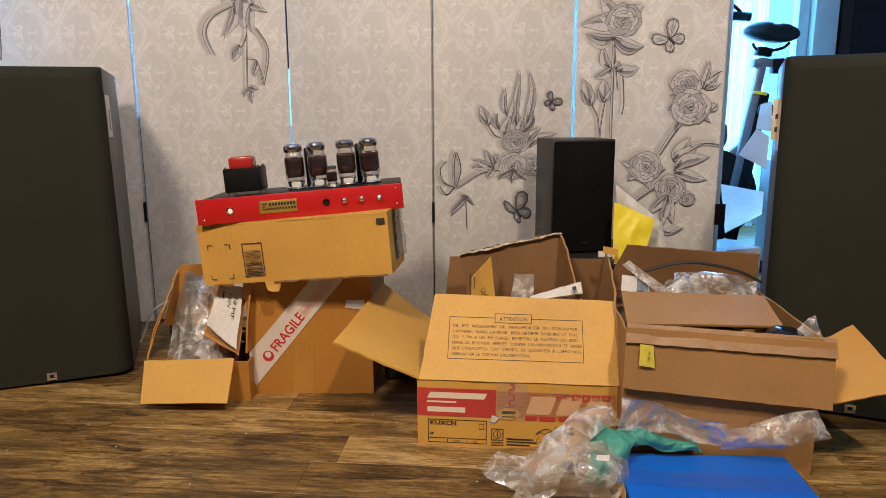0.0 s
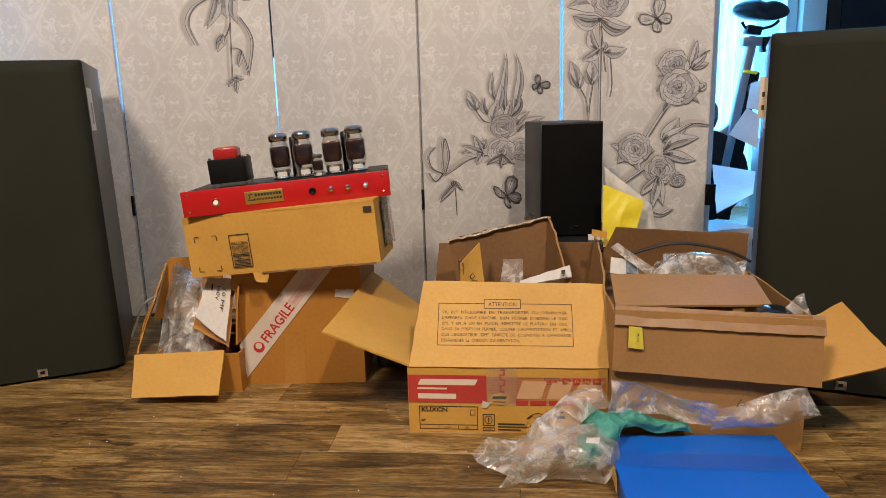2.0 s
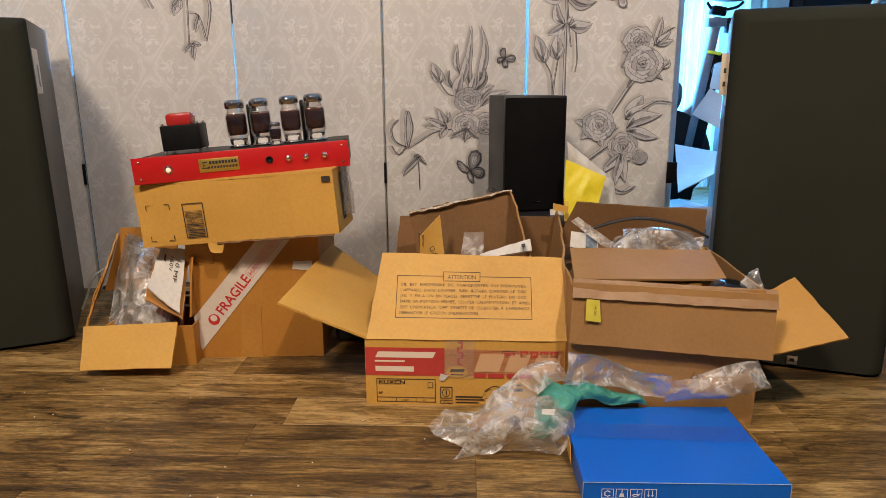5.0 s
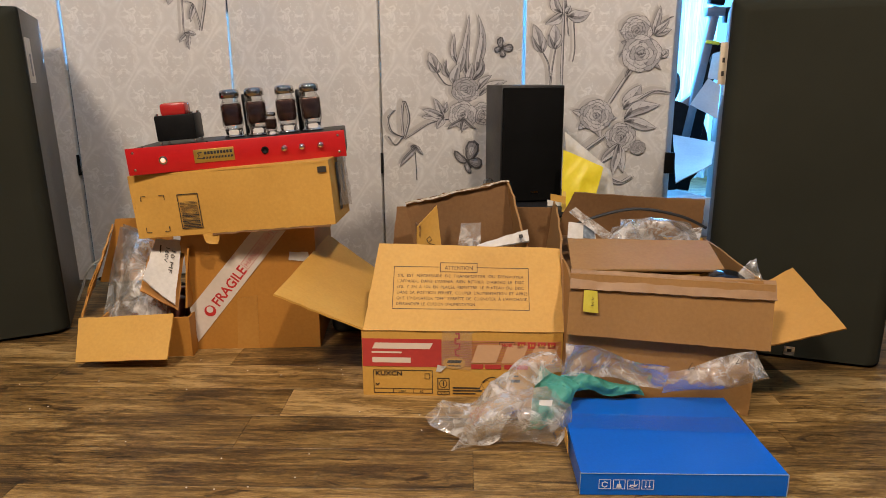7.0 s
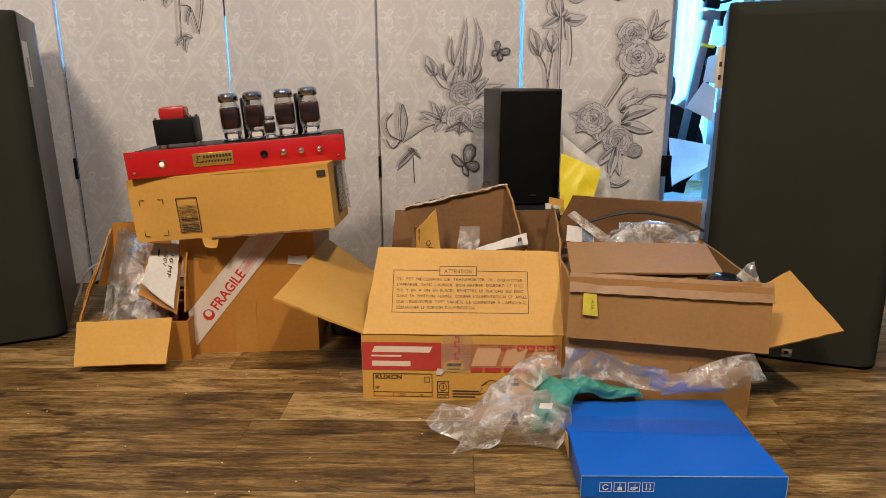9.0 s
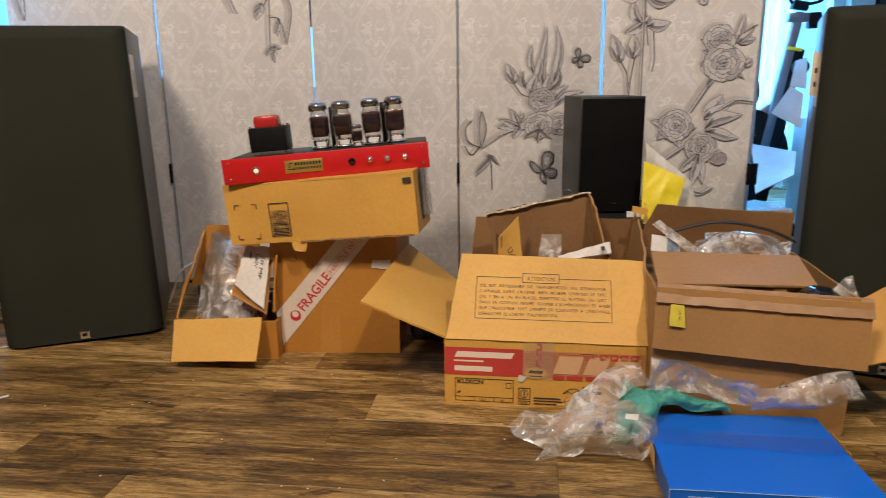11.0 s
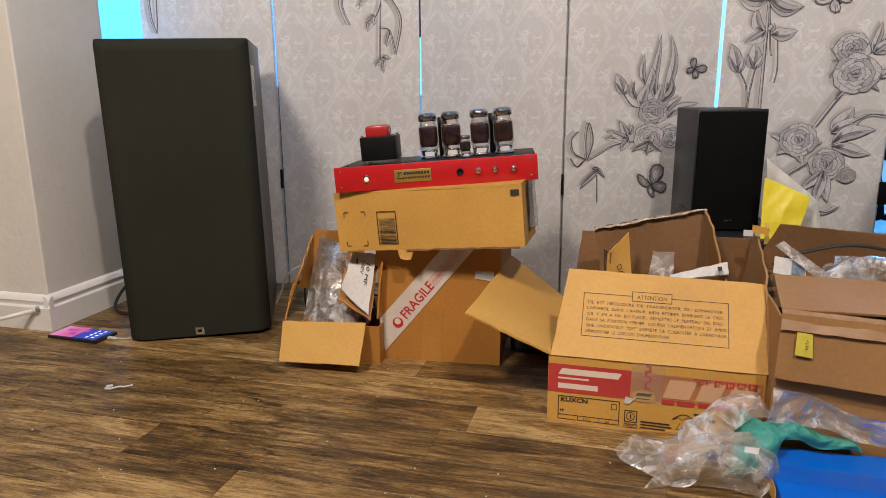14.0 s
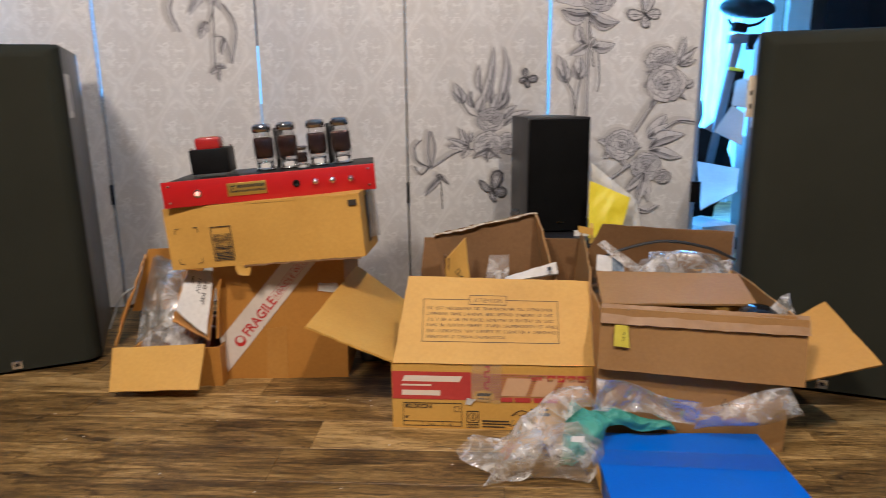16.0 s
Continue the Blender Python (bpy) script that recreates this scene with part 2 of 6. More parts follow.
yellow_card = mottled("yellow_plastic", (0.72, 0.58, 0.02), (0.85, 0.70, 0.04), 8, 0.4, 0.05)


def wall_material(name, dark, light):
    m = mottled(name, dark, light, 2.5, 0.75, 0.0, 60)
    n = noise_of(m, 55, 5, rough=0.6)
    bump_on(m, n, 0.35, 0.004)
    return m


wall_paint = wall_material("warm_grey_wall", (0.60, 0.565, 0.495), (0.67, 0.635, 0.56))
ceiling_paint = wall_material("ceiling_white", (0.55, 0.53, 0.50), (0.62, 0.60, 0.57))


def wood_planks():
    m = material("weathered_vinyl_plank", (0.2, 0.14, 0.09), 0.4, 0.0, 0.35)
    nt = m.node_tree
    tc = nt.nodes.new("ShaderNodeTexCoord")
    oi = nt.nodes.new("ShaderNodeObjectInfo")
    cmb = nt.nodes.new("ShaderNodeCombineXYZ")
    mul = nt.nodes.new("ShaderNodeMath")
    mul.operation, mul.inputs[1].default_value = "MULTIPLY", 37.0
    nt.links.new(oi.outputs["Random"], mul.inputs[0])
    for i in range(3):
        nt.links.new(mul.outputs[0], cmb.inputs[i])
    add = nt.nodes.new("ShaderNodeVectorMath")
    nt.links.new(tc.outputs["Object"], add.inputs[0])
    nt.links.new(cmb.outputs[0], add.inputs[1])

    def grain(stretch, scale, detail, rough=0.6, dist=0.0):
        mp = nt.nodes.new("ShaderNodeMapping")
        mp.inputs["Scale"].default_value = stretch
        n = nt.nodes.new("ShaderNodeTexNoise")
        n.inputs["Scale"].default_value, n.inputs["Detail"].default_value = scale, detail
        n.inputs["Roughness"].default_value, n.inputs["Distortion"].default_value = rough, dist
        nt.links.new(add.outputs[0], mp.inputs[0])
        nt.links.new(mp.outputs[0], n.inputs["Vector"])
        return n.outputs[0]

    def mix(a, b, wa, wb, base=None):
        x = nt.nodes.new("ShaderNodeMath")
        x.operation, x.inputs[1].default_value = "MULTIPLY", wa
        y = nt.nodes.new("ShaderNodeMath")
        y.operation, y.inputs[1].default_value = "MULTIPLY_ADD", wb
        nt.links.new(a, x.inputs[0])
        nt.links.new(b, y.inputs[0])
        nt.links.new(x.outputs[0], y.inputs[2])
        return y.outputs[0]

    wide = grain((2.2, 9.5, 1), 2.0, 7, 0.62, 1.0)
    streak = grain((3.4, 38.0, 1), 2.6, 8, 0.76, 0.9)
    fine = grain((16.0, 150.0, 1), 4.0, 5, 0.78)
    lines = grain((2.4, 48.0, 1), 2.6, 4, 0.6, 1.0)
    crack = nt.nodes.new("ShaderNodeMapRange")
    crack.inputs["From Min"].default_value, crack.inputs["From Max"].default_value = 0.62, 0.72
    nt.links.new(lines, crack.inputs["Value"])
    g = mix(mix(mix(wide, streak, 0.46, 0.46), fine, 1.0, 0.31), crack.outputs[0], 1.0, -0.13)
    knots = grain((5.5, 17.0, 1), 2.2, 4, 0.62, 1.2)
    past = nt.nodes.new("ShaderNodeMapRange")
    past.inputs["From Min"].default_value, past.inputs["From Max"].default_value = 0.60, 0.74
    nt.links.new(knots, past.inputs["Value"])
    g2 = mix(mix(g, past.outputs[0], 1.0, -0.14), oi.outputs["Random"], 1.0, 0.10)
    ramp_on(m, g2, [(0.47, (0.017, 0.010, 0.004)), (0.58, (0.068, 0.0385, 0.0130)), (0.67, (0.195, 0.113, 0.034)), (0.78, (0.47, 0.305, 0.118))])
    ramp_on(m, g2, [(0.45, (0.50, 0.50, 0.50)), (0.8, (0.34, 0.34, 0.34))], "Roughness")
    bump_on(m, streak, 0.22, 0.001)
    return m


plank_wood = wood_planks()


def damask():
    """Off-white printed canvas with a faint ogee damask."""
    m = material("damask_canvas", (0.6, 0.56, 0.5), 0.75)
    nt = m.node_tree
    tc = nt.nodes.new("ShaderNodeTexCoord")
    sep = nt.nodes.new("ShaderNodeSeparateXYZ")
    nt.links.new(tc.outputs["Object"], sep.inputs[0])

    def op(kind, a, b=None, c=None):
        x = nt.nodes.new("ShaderNodeMath")
        x.operation = kind
        for i, v in enumerate((a, b, c)):
            if v is None:
                continue
            if isinstance(v, (int, float)):
                x.inputs[i].default_value = v
            else:
                nt.links.new(v, x.inputs[i])
        return x.outputs[0]

    PX, PZ = 0.148, 0.222
    wob = noise_of(m, 30, 3)
    u = op("MULTIPLY_ADD", sep.outputs["X"], 2 * math.pi / PX, op("MULTIPLY", wob, 1.4))
    v = op("MULTIPLY_ADD", sep.outputs["Z"], 2 * math.pi / PZ, op("MULTIPLY", wob, 1.1))
    lattice = op("ADD", op("COSINE", u), op("COSINE", v))
    band = op("MULTIPLY", op("SUBTRACT", 1.0, op("MINIMUM", op("MULTIPLY", op("ABSOLUTE", op("SUBTRACT", op("ABSOLUTE", lattice), 0.22)), 3.4), 1.0)), 0.75)
    # one mirrored ornament in the middle of every ogee, staggered from row to row
    odd = op("LESS_THAN", lattice, 0.0)
    x1 = op("MULTIPLY_ADD", odd, PX / 2, sep.outputs["X"])
    z1 = op("MULTIPLY_ADD", odd, PZ / 2, sep.outputs["Z"])
    cmb = nt.nodes.new("ShaderNodeCombineXYZ")
    nt.links.new(op("ABSOLUTE", op("WRAP", x1, PX / 2, -PX / 2)), cmb.inputs[0])
    nt.links.new(op("WRAP", z1, PZ / 2, -PZ / 2), cmb.inputs[1])
    orn = nt.nodes.new("ShaderNodeTexNoise")
    orn.inputs["Scale"].default_value, orn.inputs["Detail"].default_value, orn.inputs["Distortion"].default_value = 52, 2, 1.6
    nt.links.new(cmb.outputs[0], orn.inputs["Vector"])
    petal = op("MINIMUM", op("MULTIPLY", op("MAXIMUM", op("SUBTRACT", orn.outputs[0], 0.50), 0.0), 9.0), 1.0)
    inside = op("MINIMUM", op("MULTIPLY", op("ABSOLUTE", lattice), 0.9), 1.0)
    leafy = noise_of(m, 90, 3, rough=0.7)
    pat = op("MULTIPLY", op("MINIMUM", op("ADD", band, op("MULTIPLY", petal, inside)), 1.0), op("MULTIPLY_ADD", leafy, 1.0, 0.25))
    worn = noise_of(m, 6, 5, rough=0.62)
    fac = op("MULTIPLY_ADD", pat, 0.27, op("MULTIPLY_ADD", worn, 0.52, 0.10))
    ramp_on(m, fac, [(0.24, (0.545, 0.525, 0.503)), (0.42, (0.615, 0.598, 0.575)), (0.62, (0.735, 0.722, 0.70))])
    bump_on(m, noise_of(m, 700, 2), 0.12, 0.0006)
    return m


canvas = damask()
print_tones = [
    mottled("flower_shade_faint", (0.50, 0.475, 0.445), (0.60, 0.575, 0.545), 30, 0.75, 0.0, 200),
    mottled("flower_shade_soft", (0.40, 0.38, 0.36), (0.49, 0.465, 0.44), 30, 0.75, 0.0, 200),
    mottled("flower_shade_deep", (0.30, 0.285, 0.275), (0.38, 0.36, 0.345), 30, 0.75, 0.0, 200),
    mottled("flower_light", (0.44, 0.425, 0.43), (0.57, 0.55, 0.55), 40, 0.75, 0.0, 260),
    mottled("flower_pale_grey", (0.31, 0.30, 0.31), (0.43, 0.415, 0.42), 40, 0.75, 0.0, 260),
    mottled("flower_grey", (0.17, 0.165, 0.175), (0.27, 0.26, 0.268), 60, 0.75, 0.0, 300),
    mottled("flower_dark", (0.055, 0.053, 0.058), (0.11, 0.105, 0.11), 60, 0.75, 0.0, 300),
    material("flower_ink", (0.028, 0.027, 0.030), 0.7),
]
print_mid = print_tones[5]
FAINT, SOFT, DEEP, LIGHT, PALE, GREY, DARK, INK = range(8)


def film_material(name, tint, rough, haze, wrinkle=90):
    """Clear crinkled plastic: see-through with sharp glints."""
    m = bpy.data.materials.new(name)
    m.use_nodes = True
    nt = m.node_tree
    nt.nodes.remove(nt.nodes["Principled BSDF"])
    out = nt.nodes["Material Output"]
    tr, gl, df = (nt.nodes.new("ShaderNodeBsdf" + k) for k in ("Transparent", "Glossy", "Diffuse"))
    tr.inputs[0].default_value = (*tint, 1)
    gl.inputs["Roughness"].default_value = rough
    df.inputs[0].default_value = (0.75, 0.72, 0.68, 1)
    lw = nt.nodes.new("ShaderNodeFresnel")
    lw.inputs[0].default_value = 1.45
    tc = nt.nodes.new("ShaderNodeTexCoord")
    n = nt.nodes.new("ShaderNodeTexNoise")
    n.inputs["Scale"].default_value, n.inputs["Detail"].default_value, n.inputs["Distortion"].default_value = wrinkle, 3, 1.2
    nt.links.new(tc.outputs["Object"], n.inputs["Vector"])
    b = nt.nodes.new("ShaderNodeBump")
    b.inputs["Strength"].default_value, b.inputs["Distance"].default_value = 0.6, 0.006
    nt.links.new(n.outputs[0], b.inputs["Height"])
    for s in (gl, lw):
        nt.links.new(b.outputs[0], s.inputs["Normal"])
    m1, m2 = nt.nodes.new("ShaderNodeMixShader"), nt.nodes.new("ShaderNodeMixShader")
    m1.inputs[0].default_value = haze
    if haze > 0.1:
        cloud = nt.nodes.new("ShaderNodeTexNoise")
        cloud.inputs["Scale"].default_value, cloud.inputs["Detail"].default_value, cloud.inputs["Distortion"].default_value = 26, 5, 1.5
        nt.links.new(tc.outputs["Object"], cloud.inputs["Vector"])
        df.inputs[0].default_value = (0.88, 0.86, 0.82, 1)
        warp = nt.nodes.new("ShaderNodeVectorMath")
        warp.operation, warp.inputs[1].default_value = "MULTIPLY_ADD", (0.03, 0.03, 0.03)
        nt.links.new(cloud.outputs["Color"], warp.inputs[0])
        nt.links.new(tc.outputs["Object"], warp.inputs[2])
        vor = nt.nodes.new("ShaderNodeTexVoronoi")
        vor.feature = "DISTANCE_TO_EDGE"
        vor.inputs["Scale"].default_value = wrinkle * 0.35
        nt.links.new(warp.outputs[0], vor.inputs["Vector"])
        nt.links.new(vor.outputs["Distance"], b.inputs["Height"])
        b.inputs["Strength"].default_value, b.inputs["Distance"].default_value = 0.45, 0.010
        fold = nt.nodes.new("ShaderNodeMapRange")
        fold.inputs["From Min"].default_value, fold.inputs["From Max"].default_value = 0.0, 0.035
        fold.inputs["To Min"].default_value, fold.inputs["To Max"].default_value = haze * 0.75, 0.0
        nt.links.new(vor.outputs["Distance"], fold.inputs["Value"])
        total = nt.nodes.new("ShaderNodeMath")
        mr = nt.nodes.new("ShaderNodeMapRange")
        mr.inputs["From Min"].default_value, mr.inputs["From Max"].default_value = 0.42, 0.68
        mr.inputs["To Min"].default_value, mr.inputs["To Max"].default_value = haze * 0.5, haze * 2.2
        nt.links.new(cloud.outputs[0], mr.inputs["Value"])
        nt.links.new(mr.outputs[0], total.inputs[0])
        nt.links.new(fold.outputs[0], total.inputs[1])
        nt.links.new(total.outputs[0], m1.inputs[0])
    nt.links.new(tr.outputs[0], m1.inputs[1])
    nt.links.new(df.outputs[0], m1.inputs[2])
    k = nt.nodes.new("ShaderNodeMath")
    k.operation, k.inputs[1].default_value = "MULTIPLY_ADD", 0.46 if haze > 0.1 else 0.40
    k.inputs[2].default_value = 0.06 if haze > 0.1 else 0.07
    nt.links.new(lw.outputs[0], k.inputs[0])
    nt.links.new(k.outputs[0], m2.inputs[0])
    nt.links.new(m1.outputs[0], m2.inputs[1])
    nt.links.new(gl.outputs[0], m2.inputs[2])
    nt.links.new(m2.outputs[0], out.inputs[0])
    return m


clear_film = film_material("clear_bag_film", (0.985, 0.985, 0.975), 0.13, 0.25, 70)
milky_film = film_material("milky_bag_film", (0.95, 0.92, 0.90), 0.15, 0.28, 40)
tape_film = film_material("clear_tape", (0.96, 0.94, 0.92), 0.12, 0.05, 60)
valve_glass = film_material("valve_glass", (0.93, 0.92, 0.9), 0.03, 0.0, 1)


def glow(name, colour, strength):
    m = bpy.data.materials.new(name)
    m.use_nodes = True
    b = m.node_tree.nodes["Principled BSDF"]
    b.inputs["Base Color"].default_value = (*colour, 1)
    b.inputs["Emission Color"].default_value = (*colour, 1)
    b.inputs["Emission Strength"].default_value = strength
    return m


# ---- structure ----
def structure(name, bm, mat, label, category):
    return tagged(part(name, bm, mat), label, category, kind="structure")


def wall_thing(name, a, b, label="plain warm grey painted wall"):
    return structure(name, span(a, b), wall_paint, label, "wall")


structure("subfloor", span((-4.4, -5.0, -0.06), (4.4, 4.6, -0.012)), rubber, "dark underlay beneath the vinyl planks", "floor")
structure("ceiling", span((-4.4, -5.0, 2.45), (4.4, 4.6, 2.55)), ceiling_paint, "plain white painted ceiling", "ceiling")
wall_thing("wall_south", (-4.4, -5.1, 0), (4.4, -5.0, 2.45))
wall_thing("wall_east", (4.4, -5.1, 0), (4.5, 4.6, 2.45))
wall_thing("wall_west_far", (-4.5, -5.1, 0), (-4.4, 1.44, 2.45))
pier = block((3.09, 0.32, 2.45), Matrix.Translation((-2.955, 1.602, 1.225)))
for front, off in ((True, 0.005), (False, 0.018)):
    bmesh.ops.bevel(pier, geom=[e for e in pier.edges if abs(e.verts[0].co.z - e.verts[1].co.z) > 1 and (e.verts[0].co.y < 1.5) == front and e.is_manifold and e.verts[0].co.x > -2 and e.calc_face_angle(0) > 1.2], offset=off, segments=4, affect="EDGES", profile=0.5)
structure("wall_west", pier, wall_paint, "warm grey painted wall end with rounded corners", "wall")
wall_thing("wall_west_back", (-2.5, 1.76, 0), (-2.4, 4.3, 2.45))


def baseboard(name, a, b, nrm):
    """Moulded skirting from a to b, standing out along nrm."""
    a, b, nrm = Vector(a), Vector(b), Vector(nrm)
    prof = [(0, 0), (0.017, 0), (0.017, 0.062), (0.012, 0.068), (0.012, 0.074), (0.015, 0.08), (0.011, 0.088), (0.006, 0.094), (0, 0.096)]
    bm = bmesh.new()
    ends = [[bm.verts.new(p + nrm * d + Vector((0, 0, h))) for d, h in prof] for p in (a, b)]
    n = len(prof)
    for i in range(n):
        bm.faces.new((ends[0][i], ends[0][(i + 1) % n], ends[1][(i + 1) % n], ends[1][i]))
    bm.faces.new(ends[0])
    bm.faces.new(ends[1][::-1])
    return structure(name, bm, white_paint, "white moulded wooden baseboard along the wall", "baseboard")


baseboard("baseboard_side", (-1.4095, 1.425, 0), (-1.4095, 1.765, 0), (1, 0, 0))
baseboard("baseboard_front", (-1.565, 1.44, 0), (-1.392, 1.44, 0), (0, -1, 0))
structure("door_trim", span((-1.66, 1.415, 0), (-1.567, 1.44, 2.1), 0.004), white_paint, "white painted door casing beside the wall corner", "trim")

# room behind the screen: window wall
wall_thing("wall_north_left", (-2.4, 4.2, 0), (-1.30, 4.3, 2.45))
wall_thing("wall_north_middle", (-0.30, 4.2, 0), (0.52, 4.3, 2.45))
# These two frame an unseen opening, added for the hidden daylight source.
wall_thing("wall_north_under", (-1.30, 4.2, 0), (-0.30, 4.3, 0.60))
wall_thing("wall_north_over", (-1.30, 4.2, 2.16), (-0.30, 4.3, 2.45))
wall_thing("wall_north_right", (1.92, 4.2, 0), (4.4, 4.3, 2.45))
wall_thing("wall_north_below", (0.52, 4.2, 0), (1.92, 4.3, 0.12))
wall_thing("wall_north_above", (0.52, 4.2, 2.2), (1.92, 4.3, 2.45))
outside = glow("outdoor_brightness", (0.22, 0.66, 1.0), 1.35)
structure("backdrop", span((-4, 5.4, -0.5), (4.5, 5.42, 3.2)), outside, "pale bright daylight outdoors beyond the window", "backdrop")
win = tagged(new("window_1"), "tall glazed patio window with pale frame", "window", kind="structure")
for x in (0.522, 1.1, 1.858):
    part("window_frame", span((x, 4.21, 0.12), (x + 0.06, 4.27, 2.2), 0.004), white_paint, win)
part("window_sill", span((0.522, 4.19, 0.121), (1.918, 4.28, 0.15), 0.004), white_paint, win)

# ---- floor planks ----
floor = tagged(new("floor"), "weathered dark brown wood-look vinyl plank floor", "floor", kind="structure")
PW, PL = 0.109, 0.92


def plank_mesh(length):
    bm = block((length - 0.0005, PW - 0.0005, 0.012), Matrix.Translation((0, 0, -0.006)), 0.0004, 1)
    me = bpy.data.meshes.new("plank")
    bm.to_mesh(me)
    bm.free()
    me.materials.append(plank_wood)
    return me


def lay_planks():
    """Single planks where the camera looks; the rest of the floor is one joined layer."""
    me = plank_mesh(PL)
    rng = random.Random(4)
    shift = rng.random() * PL
    verts, faces = [], []
    for row in range(-55, 29):
        y = 1.05 + row * PW + PW / 2
        if row == 0:
            x0 = -0.254
        elif row == -1:
            x0 = 0.142
        else:
            shift = (shift + 0.27 + 0.35 * rng.random()) % PL
            x0 = shift
        k0 = math.floor((-4.4 - x0) / PL)
        while x0 + k0 * PL < 4.4:
            cx = x0 + (k0 + 0.5) * PL
            if -17 <= row and abs(cx) < 2.2:
                o = new("plank", me)
                o.parent = floor
                o.location = (cx, y, 0)
            else:
                n = len(verts)
                for sx, sy in ((-1, -1), (1, -1), (1, 1), (-1, 1)):
                    verts.append((min(max(cx + sx * (PL / 2 - 0.0006), -4.4), 4.4), y + sy * (PW / 2 - 0.0006), 0))
                faces.append((n, n + 1, n + 2, n + 3))
            k0 += 1
    outer = bpy.data.meshes.new("outer_planks")
    outer.from_pydata(verts, [], faces)
    outer.materials.append(plank_wood)
    o = new("outer_planks", outer)
    o.parent = floor
    tagged(o, kind="stuff")


# ---- folding screen ----
NODES = [(-1.415, 1.930), (-0.990, 1.982), (-0.563, 2.10), (-0.114, 2.02), (0.296, 2.10), (0.700, 2.02), (0.835, 2.42)]
GAPS = (0.002, 0.0042, 0.0018, 0.0036, 0.0038, 0.002, 0.002)
SCREEN_H = 1.78
screen = thing("folding_screen", Matrix.Translation((-0.2, 2.05, 0)), "canvas folding screen printed with grey roses on damask", "folding screen")
panels = []
for i, (a, b) in enumerate(zip(NODES, NODES[1:])):
    d = Vector((b[0] - a[0], b[1] - a[1], 0))
    w = d.length
    m = Matrix.Translation((a[0], a[1], 0.003)) @ Matrix.Rotation(math.atan2(d.y, d.x), 4, "Z")
    p = part("panel", block((w - GAPS[i] - GAPS[i + 1], 0.022, SCREEN_H), Matrix.Translation(((w + GAPS[i] - GAPS[i + 1]) / 2, 0.011, SCREEN_H / 2)), 0.003), canvas, screen, local=True)
    p.matrix_parent_inverse = screen.matrix_basis.inverted()
    p.matrix_basis = m
    panels.append((p, m, w))
for i in (1, 2, 3, 4, 5):
    x, y = NODES[i]
    for z in (0.35, 1.5):
        h = part("hinge", block((0.028 if i == 5 else 0.007, 0.006, 0.06), pose(x + (0.012 if i == 5 else 0), y - (0.004 if i in (1, 3, 5) else -0.03), z), 0.001), black_metal, screen)

# Strips added to keep daylight out of parts of three joints.
for i, lo, hi in ((1, 0.0, 0.635), (2, 0.775, 1.78), (3, 0.0, 0.405)):
    x, y = NODES[i]
    part("hinge_strip", span((x - 0.012, y + 0.027, lo + 0.004), (x + 0.012, y + 0.029, hi)), rubber, screen, "dark strip added behind the joint to block daylight")

# ---- floor-standing loudspeakers ----


def floor_speaker(m, label):
    W, D, H = 0.350, 0.34, 0.742
    s = thing("floor_speaker", m, label, "loudspeaker", "pair of floor loudspeakers")
    part("cabinet", block((W, D, H), Matrix.Translation((0, 0.035 + D / 2, H / 2)), 0.004), cab_side, s, local=True)
    bm = bmesh.new()
    prof = [(0.0, 0.036), (0.004, 0.020), (0.018, 0.004), (0.034, 0.0)]
    rings = []
    for ins, y in prof:
        hw, lo, hi, r = W / 2 - ins * 0.9, 0.003 + ins * 0.15, H - ins * 0.85, 0.009
        ring = []
        for cx, cz, a0 in ((hw - r, hi - r, 0), (-hw + r, hi - r, 90), (-hw + r, lo + r, 180), (hw - r, lo + r, 270)):
            for k in range(4):
                a = radians(a0 + 30 * k)
                ring.append(bm.verts.new((cx + r * math.cos(a), y, cz + r * math.sin(a))))
        rings.append(ring)
    n = len(rings[0])
    for a, b in zip(rings, rings[1:]):
        for i in range(n):
            bm.faces.new((a[i], a[(i + 1) % n], b[(i + 1) % n], b[i]))
    bm.faces.new(rings[-1])
    bm.faces.new(rings[0][::-1])
    g = part("grille", bm, grey_cloth, s, "charcoal cloth grille with rolled edges", local=True, smooth=True)
    g.data.polygons[-1].use_smooth = g.data.polygons[-2].use_smooth = False
    b = part("badge", block((0.022, 0.004, 0.020), Matrix.Translation((0.0, -0.002, 0.022)), 0.001), chrome, s, "small silver badge", local=True)
    part("badge_mark", block((0.009, 0.001, 0.007), Matrix.Translation((0.0, -0.0044, 0.0225))), black_metal, b, local=True)
    return s


left_speaker = floor_speaker(pose(-0.9755, 1.473, 0, 0, -0.8, 25.7), "tall black floor loudspeaker with charcoal cloth grille")
lab = part("sticker", block((0.001, 0.085, 0.10), Matrix.Translation((0.1752, 0.095, 0.63))), paper_white, left_speaker, "white printed sticker on the cabinet side", local=True)
part("print_bar", block((0.0008, 0.02, 0.05), Matrix.Translation((0.1760, 0.10, 0.62))), print_mid, lab, local=True)
right_speaker = floor_speaker(pose(0.820, 1.431, 0, 0, 0, -18.7), "tall black floor loudspeaker with a sticker on its side")
lab = part("sticker", block((0.001, 0.085, 0.10), Matrix.Translation((-0.1752, 0.09, 0.60))), paper_white, right_speaker, "white printed sticker on the cabinet side", local=True)
part("print_bar", block((0.0008, 0.02, 0.03), Matrix.Translation((-0.1760, 0.09, 0.59))), print_mid, lab, local=True)

tag = part("tag", block((0.015, 0.001, 0.085), pose(-0.183, 0.05, 0.615, 0, 0, 12), 0.0003), mottled("beige_tag", (0.50, 0.42, 0.30), (0.62, 0.54, 0.40), 20, 0.6, 0.05), right_speaker, "beige printed tag standing off the cabinet side", local=True)
